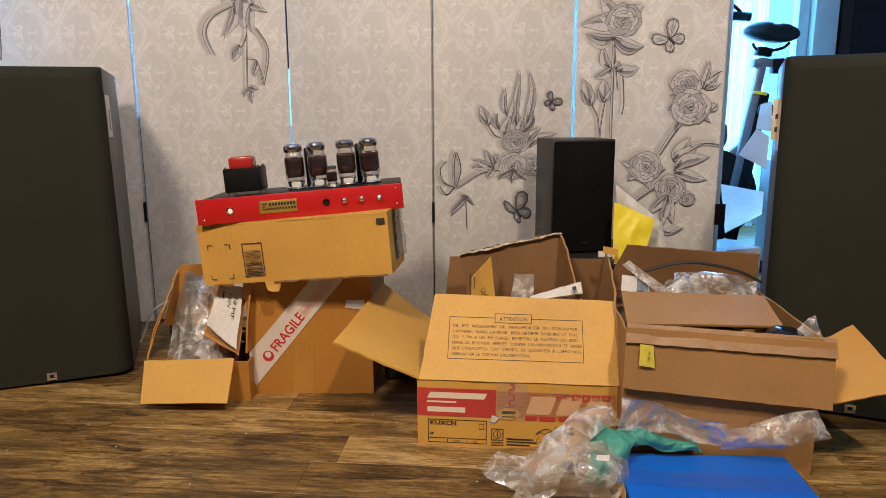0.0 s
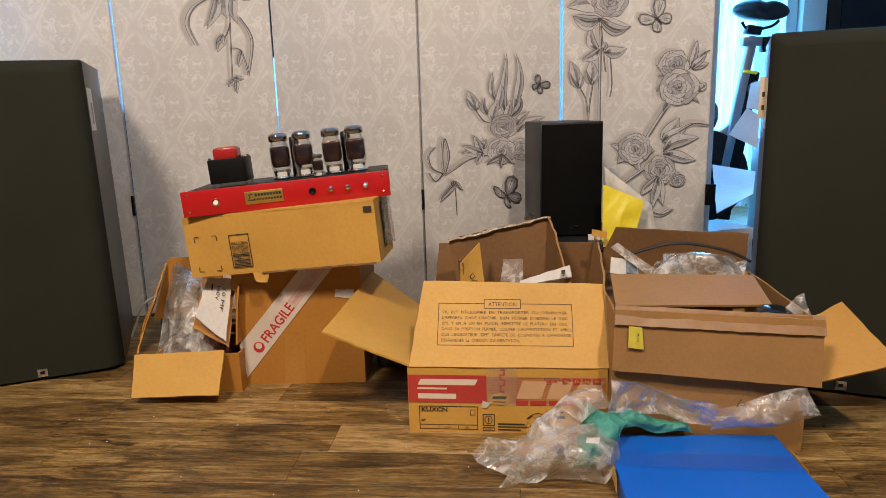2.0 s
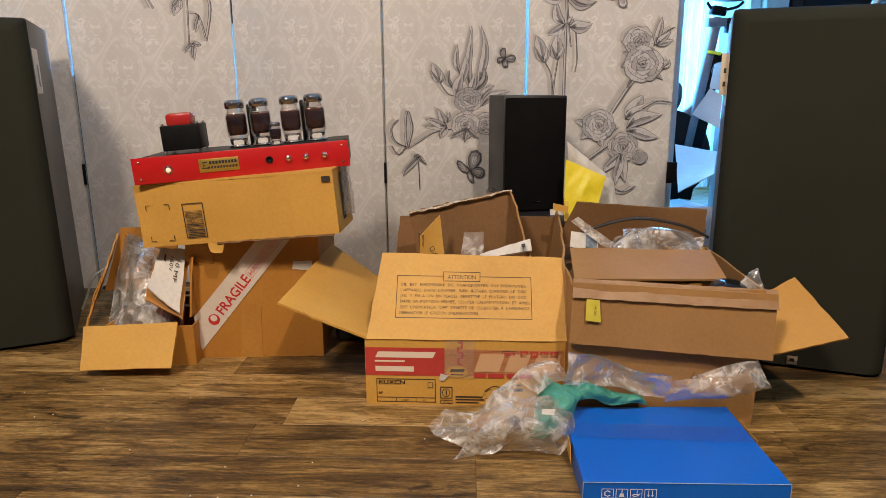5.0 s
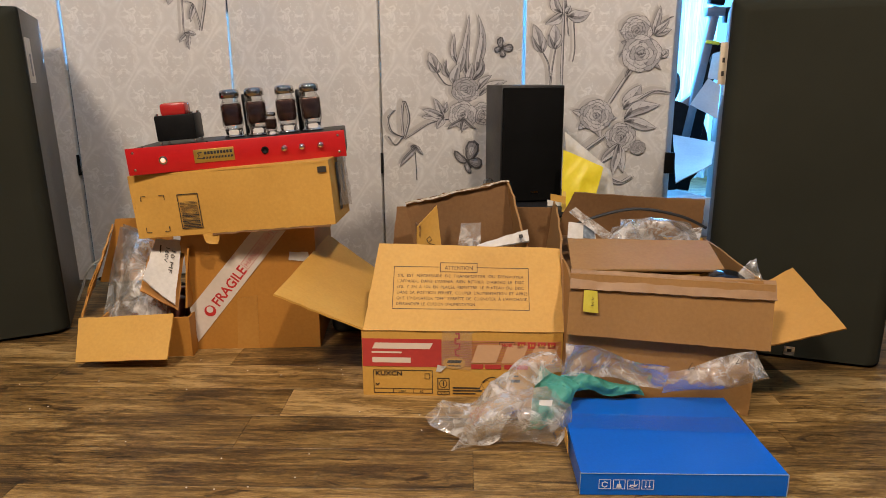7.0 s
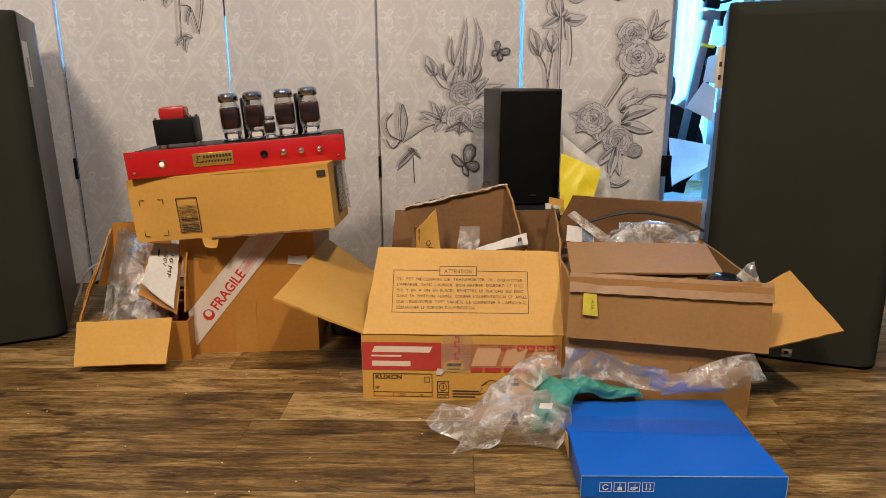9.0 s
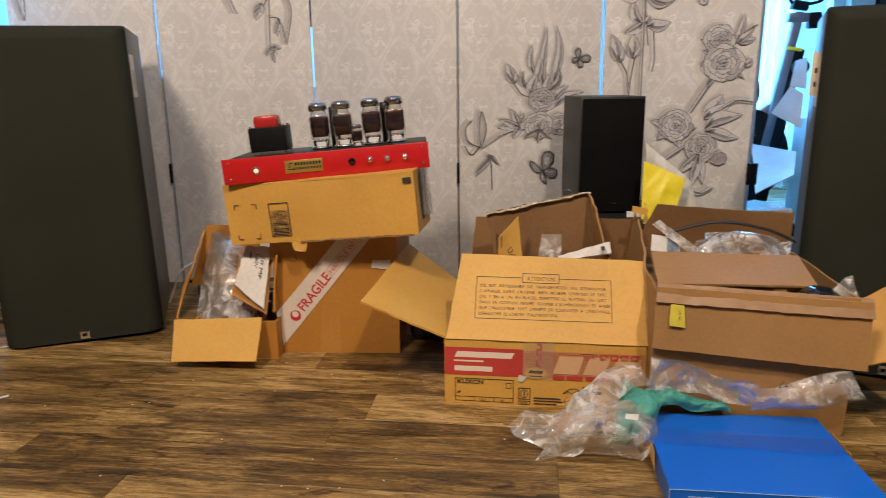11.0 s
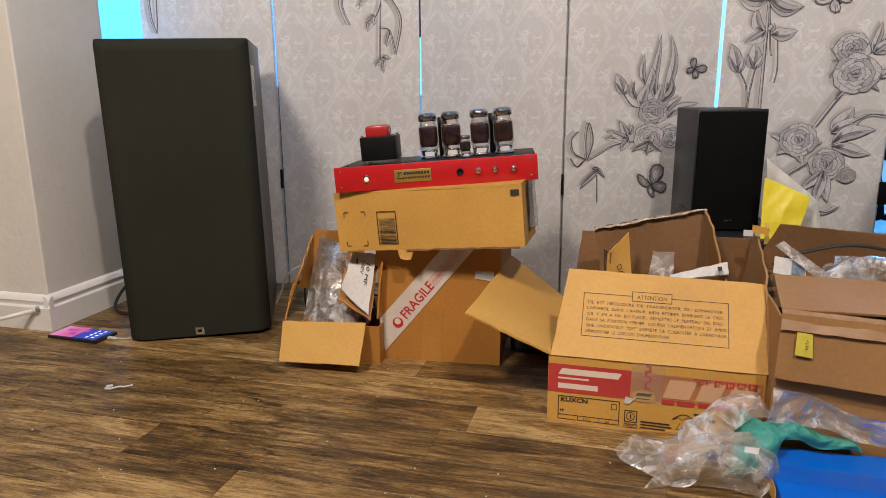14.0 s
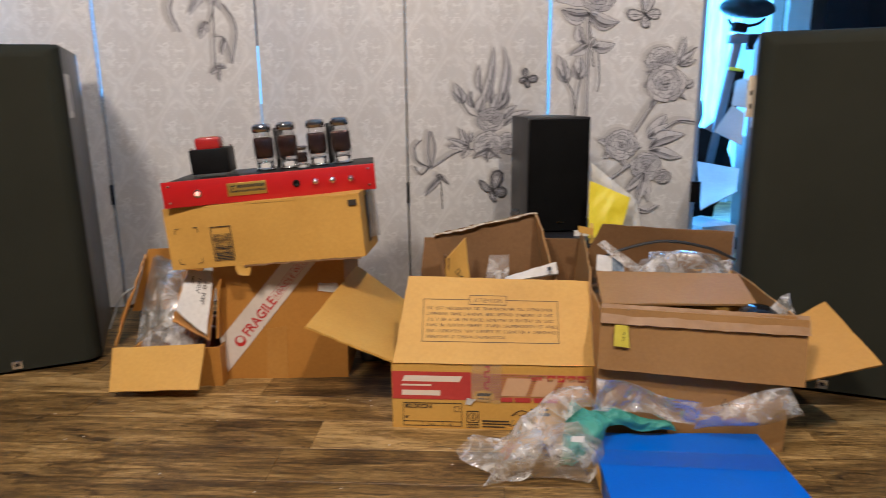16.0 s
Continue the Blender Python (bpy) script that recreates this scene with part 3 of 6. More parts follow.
for z in (0.595, 0.622):
    part("tag_print", block((0.005, 0.0008, 0.010), pose(-0.182, 0.0487, z, 0, 0, 12)), ink_black, tag, local=True)

# ---- cardboard boxes ----


def carton(name, m, w, d, h, mat, label, warp=0.0025, seed=1, top=True, inner=None, bottom=True):
    """A carton of separate board walls; local origin at the middle of its floor."""
    s = thing(name, m, label, "cardboard box")
    x, y = w / 2, d / 2
    q = lambda *c: [m @ Vector(p) for p in c]
    part("front_panel", slab(q((-x, -y, 0), (x, -y, 0), (x, -y, h), (-x, -y, h)), -0.004, warp=warp, seed=seed, fray=0.0012), mat, s)
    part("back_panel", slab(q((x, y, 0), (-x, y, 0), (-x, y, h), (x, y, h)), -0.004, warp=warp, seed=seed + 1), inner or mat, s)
    part("side_panel", slab(q((-x, y, 0), (-x, -y, 0), (-x, -y, h), (-x, y, h)), -0.004, warp=warp, seed=seed + 2), mat, s)
    part("side_panel", slab(q((x, -y, 0), (x, y, 0), (x, y, h), (x, -y, h)), -0.004, warp=warp, seed=seed + 3), mat, s)
    if bottom:
        part("base", slab(q((-x, -y, 0.003), (x, -y, 0.003), (x, y, 0.003), (-x, y, 0.003)), 0.003, warp=0, seed=seed), mat, s)
    if top:
        part("top_flap", slab(q((-x, -y, h), (x, -y, h), (x, 0, h), (-x, 0, h)), 0.004, warp=warp, seed=seed + 5, fray=0.001), mat, s)
        part("top_flap", slab(q((-x, 0.001, h), (x, 0.001, h), (x, y, h), (-x, y, h)), 0.004, warp=warp, seed=seed + 6), mat, s)
    return s


# carton with the red warning tape
M_FRAG = pose(-0.349, 1.600, 0, 0, 0, 4)
frag = carton("sealed_carton", M_FRAG, 0.283, 0.26, 0.278, card_orange, "orange-brown taped cardboard carton with a warning tape", seed=11, warp=0.0015)
# shallow carton lying across it
M_LONG = Matrix.Translation((-0.345, 1.412, 0.2828)) @ Matrix.Rotation(radians(-4.8), 4, "Y") @ Matrix.Rotation(radians(-1.5), 4, "Z") @ Matrix.Translation((0, 0.0725, 0))
long_box = carton("shipping_carton", M_LONG, 0.419, 0.145, 0.128, card, "clean tan shipping carton lying on a carton", seed=21, warp=0.0015)
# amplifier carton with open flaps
dvd = carton("printed_carton", pose(0.125, 1.415, 0, 0, 0, -1.0), 0.375, 0.345, 0.132, card, "open printed electronics carton with red band", warp=0.0007, seed=31, top=False, inner=card_shaded)
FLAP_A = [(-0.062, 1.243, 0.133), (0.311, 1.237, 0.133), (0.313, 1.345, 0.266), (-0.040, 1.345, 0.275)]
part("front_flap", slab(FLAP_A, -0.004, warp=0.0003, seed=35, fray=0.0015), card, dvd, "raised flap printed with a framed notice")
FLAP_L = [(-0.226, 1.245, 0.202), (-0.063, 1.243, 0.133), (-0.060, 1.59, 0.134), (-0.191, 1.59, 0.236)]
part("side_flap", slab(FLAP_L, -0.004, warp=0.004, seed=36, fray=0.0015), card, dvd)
part("back_flap", slab([(0.32, 1.585, 0.133), (-0.05, 1.59, 0.133), (-0.03, 1.60, 0.300), (0.335, 1.57, 0.305)], -0.004, warp=0.004, seed=37, fray=0.002), card_shaded, dvd)
part("side_flap", slab([(0.314, 1.24, 0.133), (0.314, 1.585, 0.133), (0.328, 1.56, 0.325), (0.318, 1.345, 0.285)], -0.004, warp=0.005, seed=38, fray=0.003), card_brown, dvd)
# brown carton with open flaps
M_BR = pose(0.478, 1.344, 0, 0, 0, -2)
brown = carton("open_brown_carton", M_BR, 0.325, 0.32, 0.252, card_brown, "worn brown open carton full of packing scraps", seed=41, warp=0.004, top=False, inner=card_shaded)
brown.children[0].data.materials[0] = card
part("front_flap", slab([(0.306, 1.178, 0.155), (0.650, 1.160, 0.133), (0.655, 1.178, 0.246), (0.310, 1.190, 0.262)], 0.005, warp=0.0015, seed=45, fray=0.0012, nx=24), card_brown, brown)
part("back_flap", slab([(0.64, 1.515, 0.252), (0.32, 1.52, 0.252), (0.362, 1.50, 0.350), (0.636, 1.495, 0.336)], -0.004, warp=0.006, seed=46, fray=0.002), card_shaded, brown)
part("inner_flap", slab([(0.320, 1.235, 0.252), (0.594, 1.245, 0.249), (0.600, 1.36, 0.275), (0.329, 1.36, 0.279)], 0.004, warp=0.002, seed=47, fray=0.001), card_brown, brown)
part("side_flap", slab([(0.6488, 1.2000, 0.1204), (0.7812, 1.1700, 0.1696), (0.7516, 1.3200, 0.2349), (0.6866, 1.3000, 0.2073)], 0.004, warp=0.004, seed=48, fray=0.002), card_kraft, brown)
# small carton with a lowered flap
M_SM = pose(-0.572, 1.535, 0, 0, 0, 3)
small = carton("small_open_carton", M_SM, 0.195, 0.235, 0.090, card_orange, "small open carton filled with plastic-wrapped parts", seed=51, warp=0.003, top=False, inner=card_shaded)
part("front_flap", slab([(-0.6837, 1.3450, 0.0161), (-0.4883, 1.3450, 0.0244), (-0.4945, 1.4100, 0.1013), (-0.7025, 1.4100, 0.0894)], 0.004, warp=0.002, seed=55, fray=0.001), card, small)
part("side_flap", slab([(-0.7059, 1.4200, 0.0883), (-0.7986, 1.6500, 0.1065), (-0.7363, 1.6600, 0.2469), (-0.7543, 1.5500, 0.1300)], 0.004, 10, 8, warp=0.006, seed=56, fray=0.004), card_orange, small)
part("back_flap", slab([(-0.6010, 1.6550, 0.1049), (-0.7853, 1.6550, 0.0976), (-0.7346, 1.6700, 0.2561), (-0.5901, 1.6700, 0.2614)], -0.004, warp=0.004, seed=57), card_orange, small)
part("side_flap", slab([(-0.474, 1.425, 0.110), (-0.474, 1.64, 0.110), (-0.5442, 1.6200, 0.2106), (-0.4603, 1.4400, 0.2395)], -0.004, warp=0.004, seed=58), card_orange, small)

# blue flat carton
M_BLUE = pose(0.443, 1.055, 0, 0, 0, 0.5)
blue = thing("flat_blue_carton", M_BLUE, "flat glossy blue printed carton with clear tape", "cardboard box")
part("tray", slab([(-0.140, -0.118, 0.002), (0.140, -0.118, 0.002), (0.140, 0.112, 0.002), (-0.140, 0.112, 0.002)], 0.03, warp=0.0), card, blue, local=True)
part("lid", slab([(-0.148, -0.12, 0.033), (0.148, -0.12, 0.033), (0.144, 0.116, 0.034), (-0.144, 0.116, 0.034)], 0.003, warp=0.002, seed=61, bow=-0.001), blue_print, blue, local=True)
part("front_panel", slab([(-0.148, -0.12, 0.001), (0.148, -0.12, 0.001), (0.148, -0.12, 0.034), (-0.148, -0.12, 0.034)], -0.003, warp=0.001, seed=62), blue_print, blue, local=True)
part("side_panel", slab([(-0.145, 0.116, 0.001), (-0.148, -0.12, 0.001), (-0.148, -0.12, 0.034), (-0.145, 0.116, 0.034)], -0.003, warp=0.001, seed=63), blue_print, blue, local=True)
part("side_panel", slab([(0.148, -0.12, 0.001), (0.145, 0.116, 0.001), (0.145, 0.116, 0.034), (0.148, -0.12, 0.034)], -0.003, warp=0.001, seed=64), blue_print, blue, local=True)

# ---- valve amplifier ----
AW, AD, AH = 0.434, 0.225, 0.051
M_AMP = Matrix.Translation((-0.549, 1.402, 0.4005)) @ Matrix.Rotation(radians(-4.3), 4, "Y") @ Matrix.Rotation(radians(9), 4, "Z")
amp = thing("valve_amplifier", M_AMP, "red and black valve amplifier resting on a carton", "amplifier")
part("chassis", block((AW, AD, AH), Matrix.Translation((AW / 2, AD / 2 + 0.002, AH / 2)), 0.002), black_metal, amp, local=True)
part("front_panel", block((AW + 0.004, 0.004, AH + 0.003), Matrix.Translation((AW / 2, 0.0, AH / 2 + 0.001)), 0.001), red_paint, amp, "red front plate", local=True)

# small black loudspeaker on a black unit
stand = thing("subwoofer", pose(0.30, 1.80, 0, 0, 0, 6), "black subwoofer cabinet standing behind the cartons", "subwoofer")
part("body", block((0.26, 0.30, 0.285), Matrix.Translation((0, 0, 0.1425)), 0.006), black_wood, stand, local=True)
M_SPK = Matrix.Translation((0.2165, 1.735, 0.2855)) @ Matrix.Rotation(radians(8), 4, "Z")
mini = thing("bookshelf_speaker", M_SPK, "small black bookshelf loudspeaker on a subwoofer", "loudspeaker")
part("cabinet", block((0.157, 0.215, 0.285), Matrix.Translation((0.0775, 0.115, 0.1425)), 0.002), black_wood, mini, local=True)
part("grille", block((0.151, 0.012, 0.277), Matrix.Translation((0.0775, 0.002, 0.1415)), 0.004), black_cloth, mini, local=True)
# ---- flowers printed on the screen ----


class Print:
    """Gathers printed motifs for one panel, painted in order; each motif becomes one flat sub-part."""

    def __init__(self):
        self.motifs, self.depth, self.coat = [], 0, 0

    def begin(self, name):
        if self.depth == 0:
            self.motifs.append((name, [], []))
        self.depth += 1

    def end(self):
        self.depth -= 1

    def ink(self, tone, shapes):
        self.coat += 1
        self.motifs[-1][2].append((tone, self.coat, shapes))

    def shade(self, shape, dx=-0.010, dy=0.006, grow=0.006):
        """The soft printed drop shade of an outline, in three widening steps."""
        cx, cy = sum(p[0] for p in shape) / len(shape), sum(p[1] for p in shape) / len(shape)
        size = max(math.hypot(x - cx, y - cy) for x, y in shape)
        for k, tone in enumerate((FAINT, SOFT, DEEP)):
            f = 1 + (1 - k) * grow / size
            self.motifs[-1][1].append((tone, [(cx + (x - cx) * f + dx * (1 - 0.22 * k), cy + (y - cy) * f + dy * (1 - 0.22 * k)) for x, y in shape]))

    def leaf(self, a, b, w, side=0.0, tone="pale", vein=True):
        self.begin("leaf_print")
        w *= 1.12
        (x0, y0), (x1, y1) = a, b
        dx, dy = x1 - x0, y1 - y0
        L = math.hypot(dx, dy)
        nx, ny = -dy / L, dx / L
        n = 14
        up, lo, mid = [], [], []
        for i in range(n + 1):
            t = i / n
            bend = side * math.sin(math.pi * t) * L + 0.02 * L * math.sin(2 * math.pi * t)
            h = w * math.sin(math.pi * t ** 0.8) ** 0.85 * (1 + 0.06 * math.sin(9 * t + L * 90)) if 0 < t < 1 else 0.0
            cx, cy = x0 + dx * t + nx * bend, y0 + dy * t + ny * bend
            mid.append((cx, cy))
            up.append((cx + nx * h, cy + ny * h))
            lo.append((cx - nx * h * 0.9, cy - ny * h * 0.9))
        mixed = lambda p, q, f: [(p_[0] * (1 - f) + q_[0] * f, p_[1] * (1 - f) + q_[1] * f) for p_, q_ in zip(p, q)]
        body = up[:-1] + lo[:0:-1]
        self.shade(body, grow=0.35 * w)
        light = tone == "pale"
        self.ink(LIGHT if light else PALE, [body])
        half = mid[:-1] + lo[:0:-1]
        self.ink(PALE if light else GREY, [half])
        inner = mixed(lo, mid, 0.55)
        self.ink(GREY if light else DARK, [mid[1:n - 3] + inner[n - 4:0:-1]])
        k = n // 3
        root = mixed(up, mid, 0.35)
        self.ink(GREY, [root[:k + 1] + mid[k:0:-1]])
        self.ink(DARK, [mixed(up, mid, 0.6)[:k] + mixed(lo, mid, 0.6)[k - 1:0:-1]])
        lines = stroke(up, 0.0011, 0.0008) + stroke(lo, 0.0016, 0.0009)
        if vein:
            lines += stroke(mid[:-1], 0.0014, 0.0005)
            for i in range(3, n - 3, 3):
                for edge in (up, lo):
                    q = mixed(mid, edge, 0.7)[i + 2]
                    lines += stroke([mid[i], q], 0.0005, 0.0003)
        self.ink(INK, lines)
        self.end()

    def petal(self, cx, cy, ang, dist, wide, deep, rng, tone):
        """One rose petal: a ruffled oval whose inner side lies in shade."""
        ca, sa = math.cos(ang), math.sin(ang)
        ph, k = rng.uniform(0, 6.28), rng.choice((2, 3, 4))

        def at(t, f=1.0):
            o = 1 + 0.07 * math.sin(k * t + ph) + 0.04 * math.sin(5 * t + ph)
            r_, t_ = dist + f * deep * o * math.cos(t), f * wide * o * math.sin(t)
            return (cx + r_ * ca - t_ * sa, cy + (r_ * sa + t_ * ca) * 0.95)

        ts = [2 * math.pi * i / 22 for i in range(22)]
        self.ink(tone, [[at(t) for t in ts]])
        arc = [math.pi * (0.45 + 1.1 * i / 12) for i in range(13)]
        turn = lambda f: [(0.62 * at(t, f)[0] + 0.38 * at(0.3 * math.pi + 0.4 * t, 0.2)[0], 0.62 * at(t, f)[1] + 0.38 * at(0.3 * math.pi + 0.4 * t, 0.2)[1]) for t in arc]
        self.ink(GREY if tone == PALE else PALE, [[at(t) for t in arc] + turn(1.0)[::-1]])
        self.ink(DARK if tone == PALE else GREY, [[at(t) for t in arc[2:11]] + [at(t, 0.74) for t in arc[10:1:-1]]])
        rim = [at(-0.62 * math.pi + 1.24 * math.pi * i / 14) for i in range(15)]
        lines = stroke(rim[:8], 0.0005, 0.0013) + stroke(rim[7:], 0.0013, 0.0005)
        for q in (-0.5, 0.1, 0.6):
            lines += stroke([at(q, 0.92), at(q * 0.8, 0.55)], 0.0007, 0.0003)
        self.ink(INK, lines)

    def rose(self, c, r, seed=1):
        self.begin("rose_print")
        rng = random.Random(seed)
        cx, cy = c
        ring = lambda rr: [(cx + rr * (1 + 0.05 * math.sin(5 * a + seed)) * math.cos(a), cy + rr * 0.95 * math.sin(a)) for a in [2 * math.pi * i / 30 for i in range(30)]]
        self.shade(ring(r * 1.02), -0.012, 0.006, 0.10 * r + 0.003)
        self.ink(GREY, [ring(r * 0.93)])
        turn = rng.uniform(0, 6.28)
        for layer, (dist, petals, wide, deep) in enumerate(((0.62, 6, 0.50, 0.37), (0.45, 5, 0.44, 0.33), (0.30, 4, 0.36, 0.28), (0.17, 3, 0.27, 0.21), (0.06, 2, 0.17, 0.13))):
            for k in range(petals):
                a0 = turn + layer * 0.9 + 2 * math.pi * k / petals + rng.uniform(-0.2, 0.2)
                self.petal(cx, cy, a0, dist * r, wide * r * rng.uniform(0.9, 1.12), deep * r, rng, rng.choice((LIGHT, PALE)) if layer < 4 else PALE)
        self.ink(DARK, [[(cx + r * 0.06 * math.cos(a), cy + r * 0.05 * math.sin(a)) for a in range(6)]])
        self.ink(INK, stroke([(cx + r * (0.04 + 0.035 * a) * math.cos(a + turn), cy + r * (0.04 + 0.035 * a) * math.sin(a + turn)) for a in [i * 0.5 for i in range(12)]], 0.0012, 0.0006))
        self.end()

    def stem(self, pts, w=0.004, shade=True):
        self.begin("stem_print")
        fine = []
        for i in range(len(pts) - 1):
            p0, p1, p2, p3 = pts[max(i - 1, 0)], pts[i], pts[i + 1], pts[min(i + 2, len(pts) - 1)]
            for k in range(6):
                t = k / 6
                fine.append(tuple(0.5 * (2 * p1[j] + (p2[j] - p0[j]) * t + (2 * p0[j] - 5 * p1[j] + 4 * p2[j] - p3[j]) * t * t + (3 * p1[j] - p0[j] - 3 * p2[j] + p3[j]) * t ** 3) for j in (0, 1)))
        fine.append(pts[-1])
        if shade:
            for tone, f in ((FAINT, 2.6), (SOFT, 1.7)):
                self.motifs[-1][1].extend((tone, q) for q in stroke([(x - 0.010, y + 0.002) for x, y in fine], w * f + 0.003, w * f * 0.8 + 0.002))
        self.ink(LIGHT, stroke(fine, w, w * 0.8))
        self.ink(GREY, stroke([(x + w * 0.22, y - w * 0.1) for x, y in fine], w * 0.45, w * 0.25))
        self.ink(INK, stroke([(x + w * 0.5, y) for x, y in fine], 0.0020, 0.0013) + stroke([(x - w * 0.5, y) for x, y in fine], 0.0012))
        self.end()

    def bud(self, base, tip, w):
        self.begin("bud_print")
        self.leaf(base, tip, w, 0.0)
        self.leaf(base, (0.4 * base[0] + 0.6 * tip[0] - w, 0.4 * base[1] + 0.6 * tip[1]), w * 0.4, 0.1, "mid", False)
        self.leaf(base, (0.4 * base[0] + 0.6 * tip[0] + w, 0.4 * base[1] + 0.6 * tip[1]), w * 0.4, -0.1, "pale", False)
        self.end()

    def butterfly(self, c, r, ang, dark=True, turned=1.0):
        self.begin("butterfly_print")
        cx, cy = c
        rot = lambda x, y: (cx + (x if x > 0 else x * turned) * math.cos(ang) - y * math.sin(ang), cy + (x if x > 0 else x * turned) * math.sin(ang) + y * math.cos(ang))
        for s in (-1, 1):
            for px, py, long, wide, lean in ((0.52, 0.40, 0.62, 0.36, 0.75), (0.36, -0.30, 0.42, 0.30, -0.85)):
                wing = []
                for i in range(26):
                    t = 2 * math.pi * i / 26
                    f = 1 + 0.05 * math.cos(9 * t)
                    ex, ey = long * f * math.cos(t), wide * f * math.sin(t) * (1 + 0.35 * math.cos(t))
                    wing.append(rot(s * r * (px + ex * math.cos(lean) - ey * math.sin(lean)), r * (py + ex * math.sin(lean) + ey * math.cos(lean))))
                mx, my = sum(p[0] for p in wing) / 26, sum(p[1] for p in wing) / 26
                small = lambda f: [(mx + (x - mx) * f, my + (y - my) * f) for x, y in wing]
                self.shade(wing, -0.008, 0.005, 0.004)
                self.ink(DARK if dark else GREY, [wing])
                self.ink(GREY if dark else LIGHT, [small(0.80)])
                self.ink(PALE, [small(0.42)])
                self.ink(INK, sum((stroke([rot(0, 0), wing[q]], 0.0006, 0.0013) for q in range(0, 26, 4)), []) + stroke(wing + wing[:1], 0.0013))
        self.ink(INK, stroke([rot(0, -0.45 * r), rot(0, 0.0), rot(0, 0.40 * r)], 0.0035, 0.002) + stroke([rot(0, 0.4 * r), rot(0.16 * r, 0.75 * r)], 0.0006) + stroke([rot(0, 0.4 * r), rot(-0.16 * r, 0.75 * r)], 0.0006))
        self.end()

    def lay(self, panel):
        n = 0
        for name, under, over in self.motifs:
            bm = bmesh.new()
            coats = [(tone, 0.0003 + tone * 0.00016 + ((n + i) % 20) * 0.000006, [q]) for i, (tone, q) in enumerate(under)]
            n += len(under)
            coats += [(tone, 0.0009 + k * 0.000006, shapes) for tone, k, shapes in over]
            for tone, lift, shapes in coats:
                for q in shapes:
                    if len(q) > 2:
                        bm.faces.new([bm.verts.new((u, -lift, v)) for u, v in q]).material_index = tone
            me = bpy.data.meshes.new(name)
            bm.to_mesh(me)
            bm.free()
            for m_ in print_tones:
                me.materials.append(m_)
            new(name, me).parent = panel


pr = Print()
pr.stem([(0.3336, 1.0174), (0.3272, 0.9057), (0.3192, 0.7091)], 0.003)
pr.leaf((0.2912, 0.9900), (0.2600, 0.8650), 0.010, 0.25)
pr.leaf((0.3500, 0.9900), (0.3900, 0.9350), 0.012, -0.2)
pr.leaf((0.3184, 0.9900), (0.3195, 0.8863), 0.026)
pr.leaf((0.2917, 0.9609), (0.2594, 0.8562), 0.012, 0.12)
pr.leaf((0.3450, 0.9622), (0.3480, 0.8706), 0.012, -0.1)
pr.leaf((0.3364, 0.9540), (0.3779, 0.9390), 0.016, 0.2)
pr.leaf((0.2970, 0.9690), (0.2596, 0.9601), 0.014, -0.2)
pr.stem([(0.2912, 0.9529), (0.2298, 0.9197), (0.2059, 0.8714), (0.2275, 0.8104)], 0.012)
pr.stem([(0.3524, 0.8901), (0.3851, 0.8254), (0.3664, 0.7227)], 0.007)
pr.stem([(0.3269, 0.8735), (0.3137, 0.8408), (0.2964, 0.8243)], 0.002)
pr.bud((0.3039, 0.8407), (0.2846, 0.7915), 0.012)
pr.stem([(0.3277, 0.8001), (0.3519, 0.7922), (0.3668, 0.7293)], 0.004)
pr.leaf((0.3521, 0.7955), (0.3411, 0.7458), 0.007)
for tip in ((0.3048, 0.6891), (0.3302, 0.6690), (0.3526, 0.7126), (0.3242, 0.7091)):
    pr.leaf((0.3295, 0.7158), tip, 0.006)
pr.lay(panels[1][0])

pr = Print()
pr.leaf((0.2549, 0.5746), (0.2553, 0.7592), 0.010, 0.05)
pr.leaf((0.2752, 0.5794), (0.2821, 0.7593), 0.011, -0.08)
pr.leaf((0.2237, 0.6239), (0.2126, 0.7080), 0.008, 0.1)
pr.bud((0.1667, 0.6014), (0.1396, 0.6567), 0.015)
pr.stem([(0.1600, 0.6047), (0.1838, 0.5718), (0.2076, 0.5634)], 0.003)
pr.leaf((0.2073, 0.5848), (0.1899, 0.6371), 0.008, 0.25, "mid")
pr.leaf((0.2274, 0.6010), (0.2365, 0.6758), 0.012, -0.05)
pr.leaf((0.2160, 0.5633), (0.2287, 0.6288), 0.014, 0.1)
pr.leaf((0.2667, 0.5795), (0.2910, 0.6449), 0.010, -0.2, "mid")
pr.leaf((0.2550, 0.5713), (0.2642, 0.6287), 0.010)
pr.leaf((0.2842, 0.5545), (0.3227, 0.5939), 0.009, 0.1)
pr.leaf((0.2846, 0.5346), (0.3693, 0.5771), 0.010, 0.1)
pr.stem([(0.2086, 0.4720), (0.1406, 0.4594), (0.0932, 0.4316), (0.0661, 0.4152)], 0.008)
for tip in ((0.1168, 0.4764), (0.1538, 0.5292), (0.1611, 0.4424), (0.1201, 0.4980)):
    pr.leaf((0.1813, 0.4790), tip, 0.010)
pr.bud((0.1846, 0.4890), (0.1911, 0.5189), 0.006)
pr.rose((0.2451, 0.5515), 0.040, 3)
pr.rose((0.2976, 0.4844), 0.034, 5)
pr.rose((0.2376, 0.4817), 0.042, 4)
for a in ((0.1919, 0.4420), (0.2349, 0.4296), (0.2777, 0.4408)):
    pr.leaf((0.2377, 0.4716), a, 0.006, 0.0, "mid")
pr.stem([(0.0661, 0.4202), (0.0797, 0.4736), (0.0663, 0.5234), (0.0595, 0.4738), (0.0627, 0.4236)], 0.006)
pr.stem([(0.0627, 0.4203), (0.0290, 0.4375), (0.0192, 0.4743), (0.0394, 0.4989)], 0.005)
